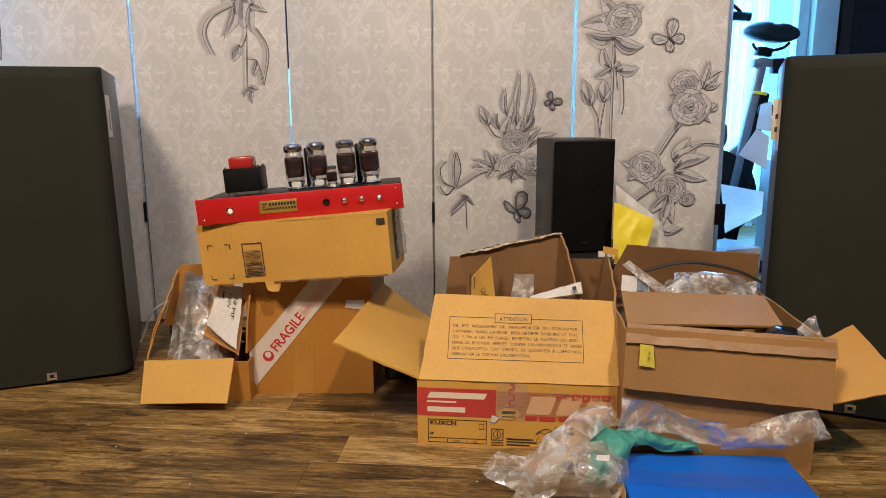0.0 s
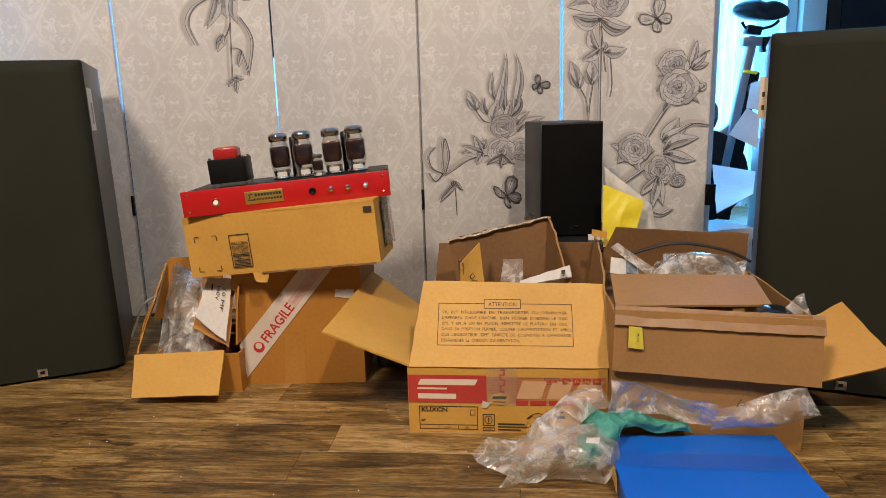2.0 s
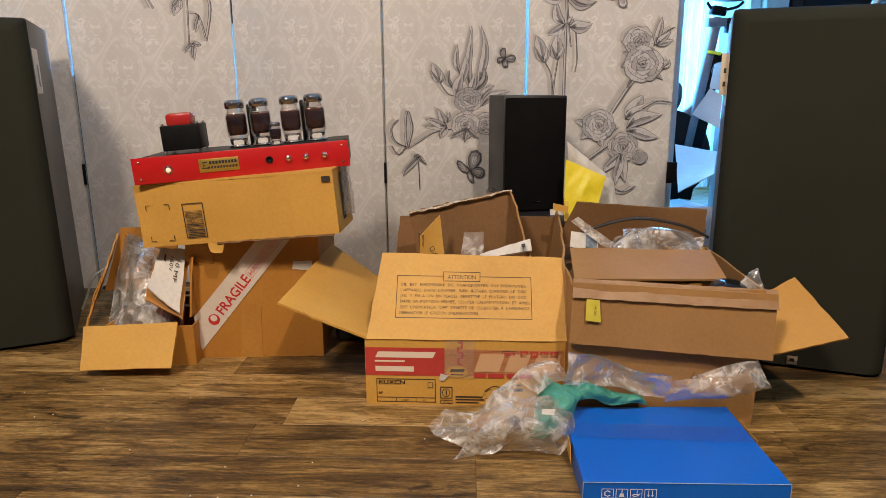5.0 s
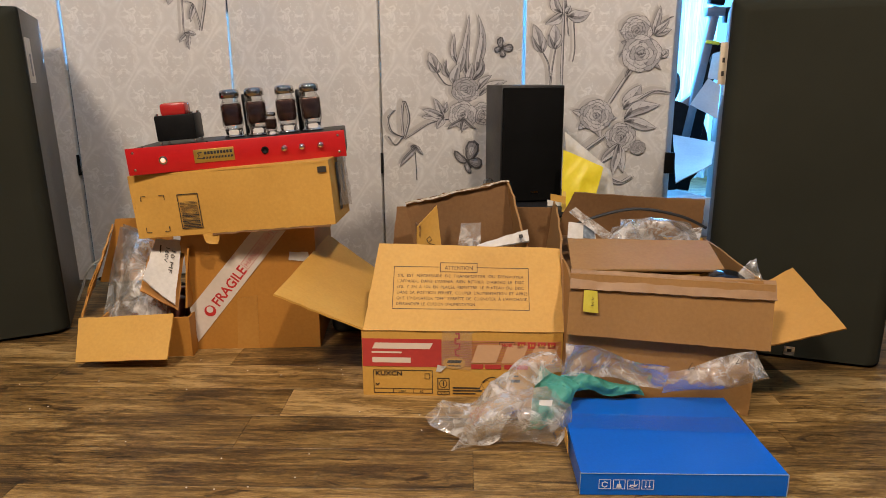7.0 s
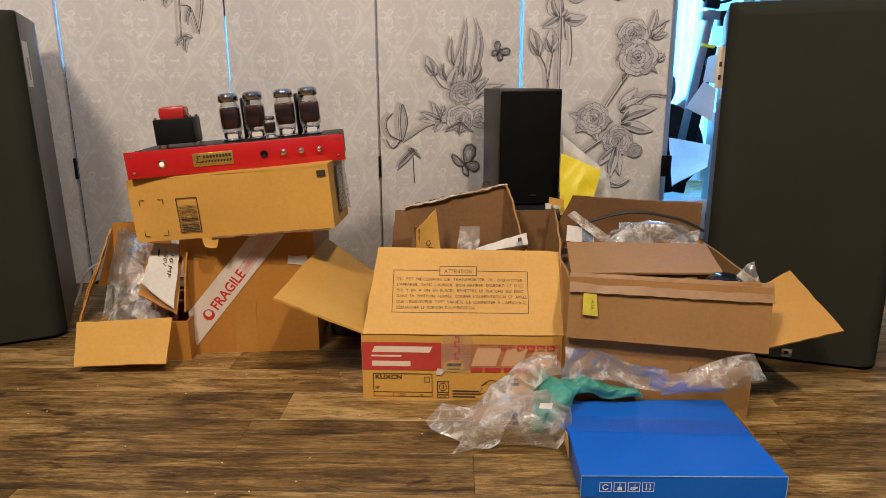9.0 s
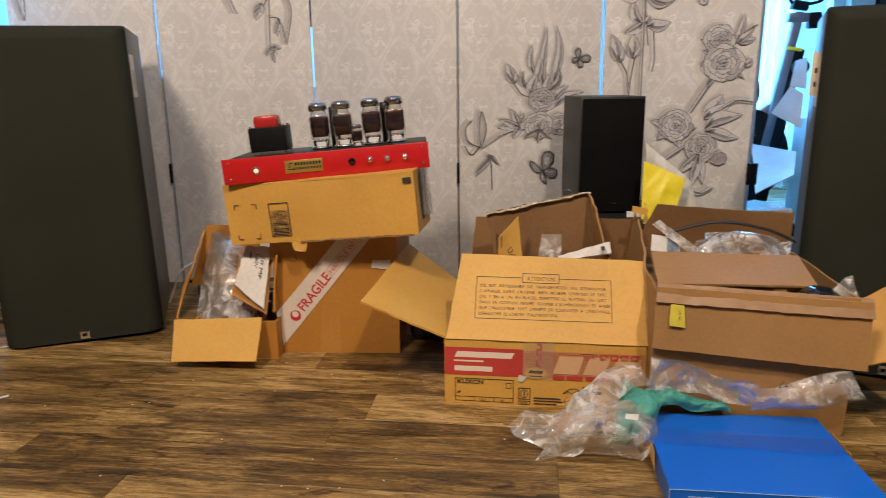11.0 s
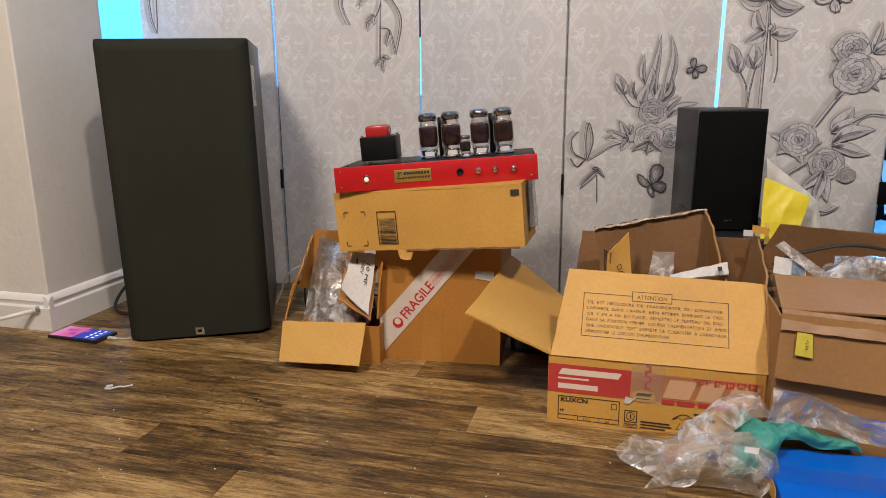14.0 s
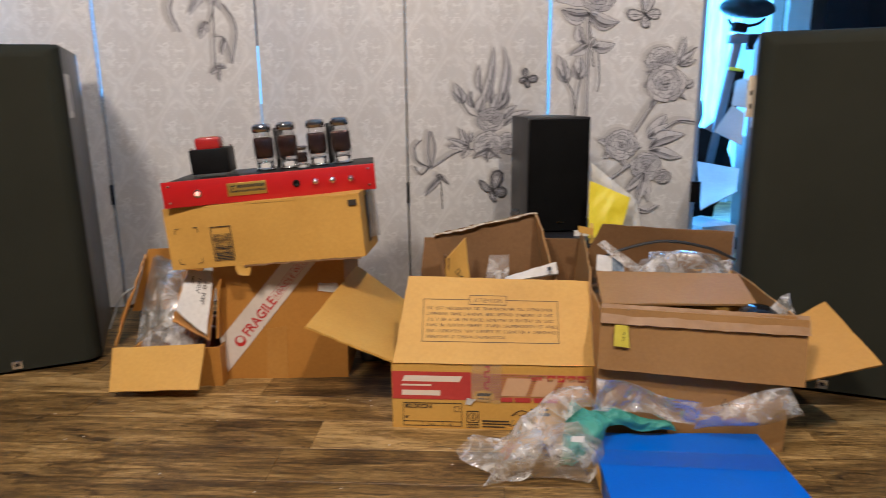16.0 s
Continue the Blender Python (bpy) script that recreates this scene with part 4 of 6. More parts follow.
pr.stem([(0.0627, 0.4236), (0.0390, 0.3988), (0.0189, 0.4243)], 0.003)
pr.leaf((0.1000, 0.3961), (0.0506, 0.3358), 0.007, 0.0, "mid", False)
pr.leaf((0.0932, 0.3979), (0.1206, 0.3686), 0.005, 0.0, "mid")
pr.rose((0.0915, 0.3912), 0.008, 9)
pr.stem([(0.0967, 0.3758), (0.1002, 0.2954)], 0.0008, False)
pr.butterfly((0.3499, 0.6675), 0.027, -0.6, True, 0.8)
pr.butterfly((0.2516, 0.3458), 0.050, 0.55, True, 0.45)
pr.lay(panels[3][0])

pr = Print()
pr.stem([(0.1101, 0.8414), (0.1098, 0.7314), (0.1105, 0.5538)], 0.007)
pr.stem([(0.1107, 0.8258), (0.1231, 0.7152), (0.1270, 0.6993)], 0.003)
pr.leaf((0.1055, 0.7600), (0.0808, 0.8237), 0.013, 0.15)
pr.leaf((0.1085, 0.7631), (0.0586, 0.7326), 0.012, 0.1)
pr.leaf((0.1216, 0.7533), (0.1838, 0.7611), 0.016, -0.1)
pr.leaf((0.1181, 0.7597), (0.1267, 0.7815), 0.008)
pr.stem([(0.1380, 0.7387), (0.1442, 0.6671), (0.1395, 0.6286)], 0.002)
pr.bud((0.0548, 0.6553), (0.0262, 0.7333), 0.016)
pr.bud((0.0901, 0.6646), (0.0843, 0.7320), 0.017)
pr.stem([(0.0548, 0.6553), (0.0724, 0.6193), (0.0777, 0.5619)], 0.003)
pr.stem([(0.0901, 0.6646), (0.0824, 0.6111), (0.0794, 0.5619)], 0.003)
for tip in ((0.0148, 0.8827), (0.0664, 0.9545), (0.1880, 0.9299), (0.1729, 0.8621), (0.0651, 0.9053)):
    pr.leaf((0.1251, 0.8933), tip, 0.020)
pr.rose((0.1344, 0.8929), 0.050, 6)
for tip, s in (((0.0317, 0.8569), 0.16), ((0.1933, 0.8198), -0.16)):
    pr.leaf((0.1084, 0.8446), tip, 0.021, s)
    pr.leaf((0.1084, 0.8446), tip, 0.011, s, "mid", False)
pr.rose((0.1084, 0.8430), 0.006, 2)
pr.butterfly((0.2624, 0.8356), 0.044, 0.75, False, 0.8)
pr.stem([(0.3511, 0.6983), (0.3814, 0.7330), (0.4039, 0.7461)], 0.004)
for tip in ((0.3699, 0.7743), (0.4032, 0.7126), (0.3957, 0.7372)):
    pr.leaf((0.3600, 0.6982), tip, 0.009)
pr.bud((0.3817, 0.6360), (0.3978, 0.6606), 0.010)
for tip in ((0.2646, 0.7124), (0.2708, 0.6810), (0.2670, 0.6402), (0.3837, 0.6048)):
    pr.leaf((0.3152, 0.6726), tip, 0.010, 0.0, "mid")
pr.stem([(0.3053, 0.6099), (0.2758, 0.5622), (0.2473, 0.5137)], 0.010)
pr.leaf((0.3050, 0.6146), (0.2885, 0.5830), 0.006, 0, "mid")
pr.rose((0.3115, 0.7114), 0.042, 7)
pr.rose((0.3272, 0.6490), 0.054, 8)
pr.leaf((0.2901, 0.4980), (0.3321, 0.5655), 0.018)
pr.leaf((0.2869, 0.4995), (0.3547, 0.5417), 0.014)
pr.stem([(0.3284, 0.5256), (0.3679, 0.5481), (0.4085, 0.5436)], 0.012)
pr.leaf((0.2916, 0.4704), (0.3868, 0.5101), 0.017, 0.12)
pr.leaf((0.2920, 0.4639), (0.3818, 0.4460), 0.015)
for tip in ((0.1453, 0.4914), (0.1637, 0.4386), (0.2287, 0.4150), (0.2697, 0.4733)):
    pr.leaf((0.2068, 0.4757), tip, 0.012)
pr.stem([(0.2441, 0.4237), (0.1981, 0.3893), (0.1640, 0.3581)], 0.012)
pr.rose((0.2129, 0.4791), 0.048, 11)
pr.rose((0.2852, 0.4180), 0.044, 12)
pr.rose((0.3333, 0.3896), 0.022, 13)
for tip in ((0.2323, 0.3434), (0.2971, 0.3155), (0.2691, 0.3077)):
    pr.leaf((0.2799, 0.3997), tip, 0.012)
pr.stem([(0.2584, 0.2989), (0.2907, 0.2884), (0.3211, 0.3064)], 0.014)
pr.lay(panels[4][0])
pr = Print()
pr.stem([(0.0336, 0.9034), (0.0374, 0.8374), (0.0494, 0.7939)], 0.006)
pr.stem([(0.0596, 0.9028), (0.0561, 0.8370), (0.0515, 0.7955)], 0.002)
pr.lay(panels[0][0])

# ---- amplifier details ----
top = AH + 0.0005


def valve(x, y, h, r):
    v = new("valve")
    v.parent = amp
    v.location = (x, y, top)
    b = lathe(bmesh.new(), [(0.0, 0), (r * 0.95, 0), (r * 0.95, h * 0.05), (r * 0.80, h * 0.06), (r * 0.80, h * 0.16), (r * 0.84, h * 0.17), (r * 0.84, h * 0.19), (0, h * 0.19)])
    part("valve_base", b, chrome, v, "bright metal valve base", local=True, smooth=True)
    part("label_band", block((r * 0.9, 0.002, h * 0.09), Matrix.Translation((0.002, -r * 0.80, h * 0.11))), paper_white, v, local=True)
    g = lathe(bmesh.new(), [(r * 0.80, h * 0.19), (r * 0.95, h * 0.24), (r * 0.97, h * 0.30), (r * 0.97, h * 0.64), (r * 0.92, h * 0.70), (r * 0.76, h * 0.75), (r * 0.72, h * 0.80), (r * 0.72, h * 0.86)])
    o = part("glass", g, valve_glass, v, "clear glass envelope", local=True, smooth=True)
    o.visible_shadow = False
    c = lathe(bmesh.new(), [(r * 0.70, h * 0.82), (r * 0.86, h * 0.815), (r * 0.90, h * 0.83), (r * 0.91, h * 0.91), (r * 0.86, h * 0.96), (r * 0.70, h * 0.987), (r * 0.35, h * 0.998), (0, h)])
    part("getter_cap", c, getter, v, "dark silvered top of the glass", local=True, smooth=True)
    bm = block((r * 1.50, r * 1.0, h * 0.45), Matrix.Translation((0, 0, h * 0.48)), r * 0.18)
    for s in (-1, 1):
        box(bm, (r * 0.28, r * 0.12, h * 0.36), Matrix.Translation((s * r * 0.74, 0, h * 0.5)))
    part("anode", bm, anode, v, "dark grey anode plates", local=True)
    part("heater", lathe(bmesh.new(), [(0, h * 0.24), (r * 0.13, h * 0.25), (r * 0.13, h * 0.28), (0, h * 0.285)], seg=10), heater_glow, v, "faint orange glow", local=True)
    part("mica_disc", lathe(bmesh.new(), [(0, h * 0.715), (r * 0.70, h * 0.715), (r * 0.70, h * 0.725), (0, h * 0.725)], seg=16), paper_white, v, local=True)


getter = material("getter_mirror", (0.48, 0.45, 0.43), 0.10, 1.0)
anode = mottled("anode_metal", (0.05, 0.026, 0.024), (0.16, 0.085, 0.075), 50, 0.22, 0.05, 160, 0.9)
heater_glow = glow("heater_glow", (1.0, 0.34, 0.10), 1.1)
for x in (0.197, 0.249, 0.314, 0.367):
    valve(x, 0.110, 0.103, 0.0235)
valve(0.2815, 0.075, 0.049, 0.0130)
for x in (0.226, 0.344):
    part("capacitor", lathe(bmesh.new(), [(0, 0), (0.011, 0), (0.011, 0.088), (0.009, 0.091), (0, 0.091)], Matrix.Translation((x, 0.150, top))), rubber, amp, "black can capacitor", local=True, smooth=True)
tr = part("transformer", block((0.080, 0.070, 0.052), Matrix.Translation((0.090, 0.085, top + 0.034)), 0.002), black_metal, amp, "black mains transformer with a red bobbin", local=True)
part("bobbin", block((0.052, 0.046, 0.026), Matrix.Translation((0.088, 0.080, top + 0.071)), 0.006), material("red_bobbin", (0.38, 0.02, 0.02), 0.25), tr, "red plastic bobbin", local=True)
part("bobbin_label", block((0.036, 0.028, 0.0012), Matrix.Translation((0.088, 0.080, top + 0.0846))), ink_pink, tr, local=True)
for x in (0.055, 0.125):
    for y in (0.055, 0.115):
        part("bolt", rod(bmesh.new(), (x, y, top), (x, y, top + 0.064), 0.003, seg=8), chrome, tr, local=True)
for x in (0.02, 0.15, 0.17, 0.28, 0.43):
    part("screw", lathe(bmesh.new(), [(0.003, 0), (0.003, 0.001), (0, 0.002)], Matrix.Translation((x, 0.04, top)), 8), black_metal, amp, local=True)
FRONT = Matrix.Rotation(radians(90), 4, "X")


def on_front(x, z, d=0.0):
    return Matrix.Translation((x, -0.002 - d, z)) @ FRONT


for x in (0.012, AW - 0.012):
    for z in (0.010, 0.044):
        part("screw", lathe(bmesh.new(), [(0.0028, 0), (0.0028, 0.001), (0.001, 0.0018), (0, 0.0018)], on_front(x, z), 10), chrome, amp, "small steel screw", local=True, smooth=True)
sw = part("switch", lathe(bmesh.new(), [(0.0085, 0), (0.0085, 0.002), (0.006, 0.003), (0, 0.003)], on_front(0.069, 0.025), 16), chrome, amp, "lit power switch", local=True)
part("switch_lamp", lathe(bmesh.new(), [(0.005, 0.003), (0.004, 0.0045), (0, 0.005)], on_front(0.069, 0.025), 12), glow("switch_glow", (1.0, 0.35, 0.25), 1.5), sw, local=True)
for i, x in enumerate((0.272, 0.311, 0.347, 0.385)):
    k = part("knob", lathe(bmesh.new(), [(0.0068, 0), (0.0068, 0.002), (0.0048, 0.0025), (0.0048, 0.009), (0.0042, 0.010), (0, 0.010)] if i else [(0.0075, 0), (0.0075, 0.003), (0.005, 0.0035), (0.005, 0.001), (0, 0.001)], on_front(x, 0.027), 14), chrome if i else black_metal, amp, "small metal knob" if i else "headphone socket", local=True, smooth=True)
plate = part("name_plate", block((0.080, 0.0015, 0.027), Matrix.Translation((0.170, -0.003, 0.0265)), 0.0005), brass, amp, "brass name plate with black marks", local=True)
PL_M = on_front(0.132, 0.015, 0.0022)
part("plate_mark", polys([rect(0.019 + k * 0.0063, 0.0140, 0.0238 + k * 0.0063, 0.0200) for k in range(9)] + [[(0.015 + k * 0.0061, 0.0050), (0.0190 + k * 0.0061, 0.0050), (0.0205 + k * 0.0061, 0.0095), (0.0165 + k * 0.0061, 0.0095)] for k in range(10)] + stroke([(0.015, 0.019), (0.006, 0.018), (0.009, 0.013), (0.004, 0.007), (0.016, 0.0065)], 0.0025), PL_M), ink_black, plate, local=True, kind="stuff")

# ---- prints and tapes on the cartons ----
FR = [M_FRAG @ Vector(p) for p in ((-0.1415, -0.13, 0), (0.1415, -0.13, 0), (0.1415, -0.13, 0.272), (-0.1415, -0.13, 0.272))]
MF = plane_of(FR, 0.0022)
tape_quad = [(0.0005, 0.097), (0.012, 0.018), (0.222, 0.2715), (0.150, 0.2715)]
tp = part("warning_tape", polys([tape_quad], MF), tape_pale, frag, "white tape with red warning letters")
MT = MF @ Matrix.Translation((0.070, 0.090, 0.0005)) @ Matrix.Rotation(radians(50.5), 4, "Z") @ Matrix.Translation((0.004, 0.010, 0))
lettering("tape_letters", "FRAGILE", 0.0225, MT, tape_red, tp, bold=0.0006, width=0.106)
lettering("tape_letters", "HANDLE WITH", 0.0125, MT @ Matrix.Translation((0.114, 0.004, 0)), tape_red, tp, width=0.112)
part("letter_frame", polys(outline(0.111, 0.0005, 0.229, 0.0205, 0.0008), MT), tape_red, tp)
ring = [(math.cos(k_ * 0.4), math.sin(k_ * 0.4)) for k_ in range(16)]
part("tape_mark", polys([[(-0.019 + 0.013 * x, 0.010 + 0.013 * y) for x, y in ring]], MT), tape_red, tp)
part("tape_mark", polys([[(-0.017 + 0.0075 * x, 0.0125 + 0.0075 * y) for x, y in ring]], MT @ Matrix.Translation((0, 0, 0.0003))), tape_pale, tp)
part("packing_tape", slab([MF @ Vector(p) for p in ((0.098, 0.0, -0.0015), (0.146, 0.0, -0.0015), (0.150, 0.125, -0.0015), (0.106, 0.118, -0.0015))], 0.0006, warp=0.0006, seed=71, fray=0.001), tape_brown, frag, "strip of brown packing tape")
part("packing_tape", slab([MF @ Vector(p) for p in ((-0.006, 0.226, -0.001), (0.055, 0.222, -0.001), (0.052, 0.262, -0.001), (-0.004, 0.268, -0.001))], 0.0006, warp=0.001, seed=72, fray=0.002), tape_brown, frag)
part("tape_scrap", slab([MF @ Vector(p) for p in ((0.225, 0.205, -0.002), (0.268, 0.200, -0.002), (0.268, 0.222, -0.002), (0.226, 0.224, -0.002))], 0.0006, warp=0.002, seed=73, fray=0.002), paper_white, frag, "white scrap of tape")

LB = [M_LONG @ Vector(p) for p in ((-0.2095, -0.0725, 0), (0.2095, -0.0725, 0), (0.2095, -0.0725, 0.128), (-0.2095, -0.0725, 0.128))]
ML = plane_of(LB, 0.0022)
bars = outline(0.097, 0.014, 0.142, 0.087, 0.0018)
v = 0.017
rng = random.Random(5)
while v < 0.071:
    h = rng.choice((0.0008, 0.0012, 0.002))
    bars.append(rect(0.101, v, 0.138, v + h))
    v += h + rng.choice((0.0009, 0.0014))
for cx, cz, sx, sz in ((0.020, 0.012, 1, 1), (0.070, 0.012, -1, 1), (0.020, 0.088, 1, -1), (0.070, 0.088, -1, -1)):
    bars += [rect(min(cx, cx + sx * 0.011), cz - 0.0007, max(cx, cx + sx * 0.011), cz + 0.0007), rect(cx - 0.0007, min(cz + sz * 0.0007, cz + sz * 0.011), cx + 0.0007, max(cz + sz * 0.0007, cz + sz * 0.011))]
bars += [rect(0.396, 0.108, 0.414, 0.120)]
part("barcode_print", polys(bars, ML), ink_black, long_box, "black printed bar pattern and corner marks", kind="stuff")
LE = [M_LONG @ Vector(p) for p in ((0.2095, -0.0725, 0), (0.2095, 0.0725, 0), (0.2095, 0.0725, 0.128), (0.2095, -0.0725, 0.128))]
part("torn_tape", slab([M_LONG @ Vector(p) for p in ((0.212, -0.02, 0.03), (0.215, 0.071, 0.015), (0.215, 0.071, 0.127), (0.212, 0.0, 0.130))], 0.001, warp=0.004, seed=74, fray=0.004), tape_film, long_box, "loose shiny tape on the end")
part("end_print", polys([rect(0.05, 0.02, 0.075, 0.12), rect(0.1, 0.05, 0.12, 0.11)], plane_of(LE, 0.0022)), ink_black, long_box)

part("torn_corner", slab([M_LONG @ Vector(p) for p in ((-0.066, -0.074, -0.020), (-0.044, -0.073, -0.024), (-0.036, -0.070, 0.0), (-0.072, -0.070, 0.0))], 0.003, 6, 6, 0.003, 0.003, 75), card, long_box, "torn tan scrap hanging from the lower edge")
part("torn_edge", slab([M_LONG @ Vector(p) for p in ((-0.050, -0.0750, -0.0030), (0.20, -0.0750, -0.0030), (0.20, -0.074, 0.001), (-0.050, -0.074, 0.001))], 0.002, 60, 2, 0.002, 0.0018, 76, 70), card_shaded, long_box, "rough torn lower edge")

# notice on the raised flap
MA = plane_of(FLAP_A, 0.0011)
nb = outline(0.052, 0.042, 0.311, 0.128, 0.0012)
lay_on(part("notice_frame", polys(nb + outline(0.141, 0.117, 0.213, 0.137, 0.0012), MA), ink_brown, dvd, "thin dark printed frame"), FLAP_A, 0.0004)
lay_on(lettering("notice_title", "ATTENTION", 0.0085, MA @ Matrix.Translation((0.150, 0.122, 0.0004)), ink_brown, dvd, width=0.054), FLAP_A, 0.0006)
LINES = ["S'IL  EST  N\u00c9CESSAIRE  DE  TRANSPORTER  OU  D'ENVOYER", "L'APPAREIL  DANS  L'AVENIR,  BIEN  RETIRER  D'ABORD  LE  DISC", "(S'IL  Y  EN  A  UN  EN  PLACE),  REMETTRE  LE  PLATEAU  DU  DISC", "DANS  SA  POSITION  FERM\u00c9E,  COUPER  L'ALIMENTATION  ET  APR\u00c8S", "QUE  L'INDICATEUR  \"OFF\"  S'ARR\u00caTE  DE  CLIGNOTER  \u00c0  L'AFFICHAGE,", "D\u00c9BRANCHER  LE  CORDON  D'ALIMENTATION."]
for i, line in enumerate(LINES):
    lay_on(lettering("notice_text", line, 0.0060, MA @ Matrix.Translation((0.0595, 0.1065 - i * 0.0114, 0.0002)), ink_brown, dvd, width=(0.241, 0.242, 0.241, 0.2475, 0.248, 0.150)[i]), FLAP_A, 0.0004)
lay_on(part("notice_blank", polys([rect(0.1425, 0.1185, 0.2115, 0.1355)], MA), card, dvd), FLAP_A, 0.0005)

# printed front of the same carton
DF = [Matrix(dvd.matrix_basis) @ Vector(p) for p in ((-0.1875, -0.1725, 0), (0.1875, -0.1725, 0), (0.1875, -0.1725, 0.132), (-0.1875, -0.1725, 0.132))]
MD = plane_of(DF, 0.0010)
L2 = Matrix.Translation((0, 0, 0.0003))
part("red_band", polys([rect(0.0005, 0.060, 0.150, 0.116)], MD), ink_red, dvd, "red printed band")
stripes = [rect(0.150, 0.0625 + i * 0.0033, 0.372, 0.0642 + i * 0.0033) for i in range(16)]
part("striped_band", polys(stripes, MD), ink_pink, dvd, "faded red stripes", kind="stuff")
slant = lambda u0, u1, v0, v1, s=0.010: [(u0, v0), (u1, v0), (u1 + s, v1), (u0 + s, v1)]
big = [slant(0.206, 0.252, 0.070, 0.106, 0.012), slant(0.262, 0.300, 0.070, 0.106, 0.012), slant(0.312, 0.356, 0.070, 0.106, 0.012)]
part("logo_shape", polys(big, MD @ L2), mottled("pale_logo_print", (0.56, 0.32, 0.17), (0.62, 0.37, 0.20), 10, 0.6, 0.0), dvd, "pale slanted logo shapes")
part("logo_shape", polys([slant(0.019, 0.128, 0.096, 0.108, 0.006), rect(0.018, 0.087, 0.075, 0.0905), slant(0.019, 0.092, 0.068, 0.0785, 0.0)], MD @ L2), ink_white, dvd, "white logo bars")
low = outline(0.020, 0.005, 0.133, 0.053, 0.0013) + [rect(0.020, 0.014, 0.133, 0.0152)] + outline(0.118, 0.035, 0.128, 0.0465, 0.001) + [rect(0.057, 0.005, 0.058, 0.014), rect(0.095, 0.005, 0.096, 0.014)]
low += outline(0.142, 0.014, 0.165, 0.038, 0.0016) + outline(0.142, 0.003, 0.165, 0.011, 0.0012)
low += [rect(0.171, 0.0165, 0.222, 0.0195), rect(0.171, 0.011, 0.226, 0.0135), rect(0.171, 0.005, 0.215, 0.0075), rect(0.262, 0.042, 0.295, 0.0455), rect(0.270, 0.031, 0.298, 0.037)]
low += stroke([(0.153 + 0.007 * math.cos(a), 0.026 + 0.008 * math.sin(a)) for a in [i * 0.45 for i in range(15)]], 0.0013) + [rect(0.1525, 0.021, 0.1545, 0.031)]
low += stroke([(0.226 + t * 0.04, 0.030 + 0.011 * math.sin(math.pi * t)) for t in [i / 10 for i in range(11)]], 0.0014) + stroke([(0.228, 0.029), (0.236, 0.035), (0.242, 0.030), (0.252, 0.036), (0.262, 0.032)], 0.001)
low += outline(0.258, 0.100, 0.286, 0.112, 0.0008)
part("black_print", polys(low, MD), ink_black, dvd, "black printed frames and marks", kind="stuff")
lettering("carton_letters", "KUXCN", 0.0085, MD @ Matrix.Translation((0.024, 0.042, 0.0004)), ink_black, dvd, width=0.050, bold=0.0003)
lettering("carton_letters", "N\u00ba", 0.005, MD @ Matrix.Translation((0.024, 0.021, 0.0004)), ink_black, dvd, bold=0.0003)
lettering("carton_letters", "120V", 0.005, MD @ Matrix.Translation((0.067, 0.007, 0.0004)), ink_black, dvd)
lettering("carton_letters", "60", 0.005, MD @ Matrix.Translation((0.108, 0.007, 0.0004)), ink_black, dvd)
lettering("carton_letters", "NTSC", 0.0045, MD @ Matrix.Translation((0.146, 0.005, 0.0004)), ink_black, dvd)
lettering("carton_letters", "NOIR", 0.0068, MD @ Matrix.Translation((0.262, 0.1028, 0.0004)), ink_red, dvd, width=0.021, bold=0.0003)
part("handling_mark", polys([rect(0.292 + i * 0.0185, 0.100, 0.3065 + i * 0.0185, 0.1125) for i in range(4)], MD @ L2), ink_red, dvd, "four small red handling squares")
part("handling_mark", polys([rect(0.296 + i * 0.0185, 0.103, 0.2985 + i * 0.0185, 0.1095) for i in range(4)] + [rect(0.3005 + i * 0.0185, 0.1045, 0.303 + i * 0.0185, 0.1085) for i in range(4)], MD @ L2 @ L2), card, dvd)
part("red_mark", polys([rect(0.206, 0.058, 0.228, 0.067), rect(0.232, 0.058, 0.262, 0.067), rect(0.268, 0.058, 0.312, 0.067)], MD @ L2 @ L2), ink_red, dvd)
part("tape_print", polys(stroke([(0.176, 0.128), (0.183, 0.128), (0.183, 0.118), (0.176, 0.118), (0.176, 0.108), (0.184, 0.108), (0.184, 0.098), (0.176, 0.096), (0.177, 0.084), (0.184, 0.084)], 0.004), MD @ L2 @ L2), ink_red, dvd)
part("disc_mark", polys([[(0.174 + 0.021 * math.cos(a), 0.069 + 0.012 * math.sin(a)) for a in [i * 0.35 for i in range(18)]]], MD @ L2 @ L2), card, dvd)
part("disc_mark", polys([slant(0.160, 0.186, 0.069, 0.075, 0.003), rect(0.162, 0.0625, 0.186, 0.0645)], MD @ L2 @ L2 @ L2), ink_black, dvd)
part("tape_scrap", slab([MD @ Vector(p) for p in ((0.138, 0.050, 0.001), (0.150, 0.052, 0.003), (0.160, 0.062, 0.002), (0.143, 0.066, 0.004))], 0.0006, 4, 4, 0.003, 0.002, 82), paper_white, dvd, "torn white paper scrap")

# yellow note and worn top edge on the brown carton
note_paper = mottled("yellow_note_paper", (0.56, 0.47, 0.045), (0.68, 0.58, 0.07), 30, 0.6, 0.1)
part("yellow_note", slab([(0.3312, 1.1700, 0.1987), (0.3575, 1.1700, 0.1956), (0.3543, 1.1730, 0.2344), (0.3321, 1.1730, 0.2365)], 0.0006, 4, 4, 0.0005, 0.0005, 91), note_paper, brown, "small yellow paper note")
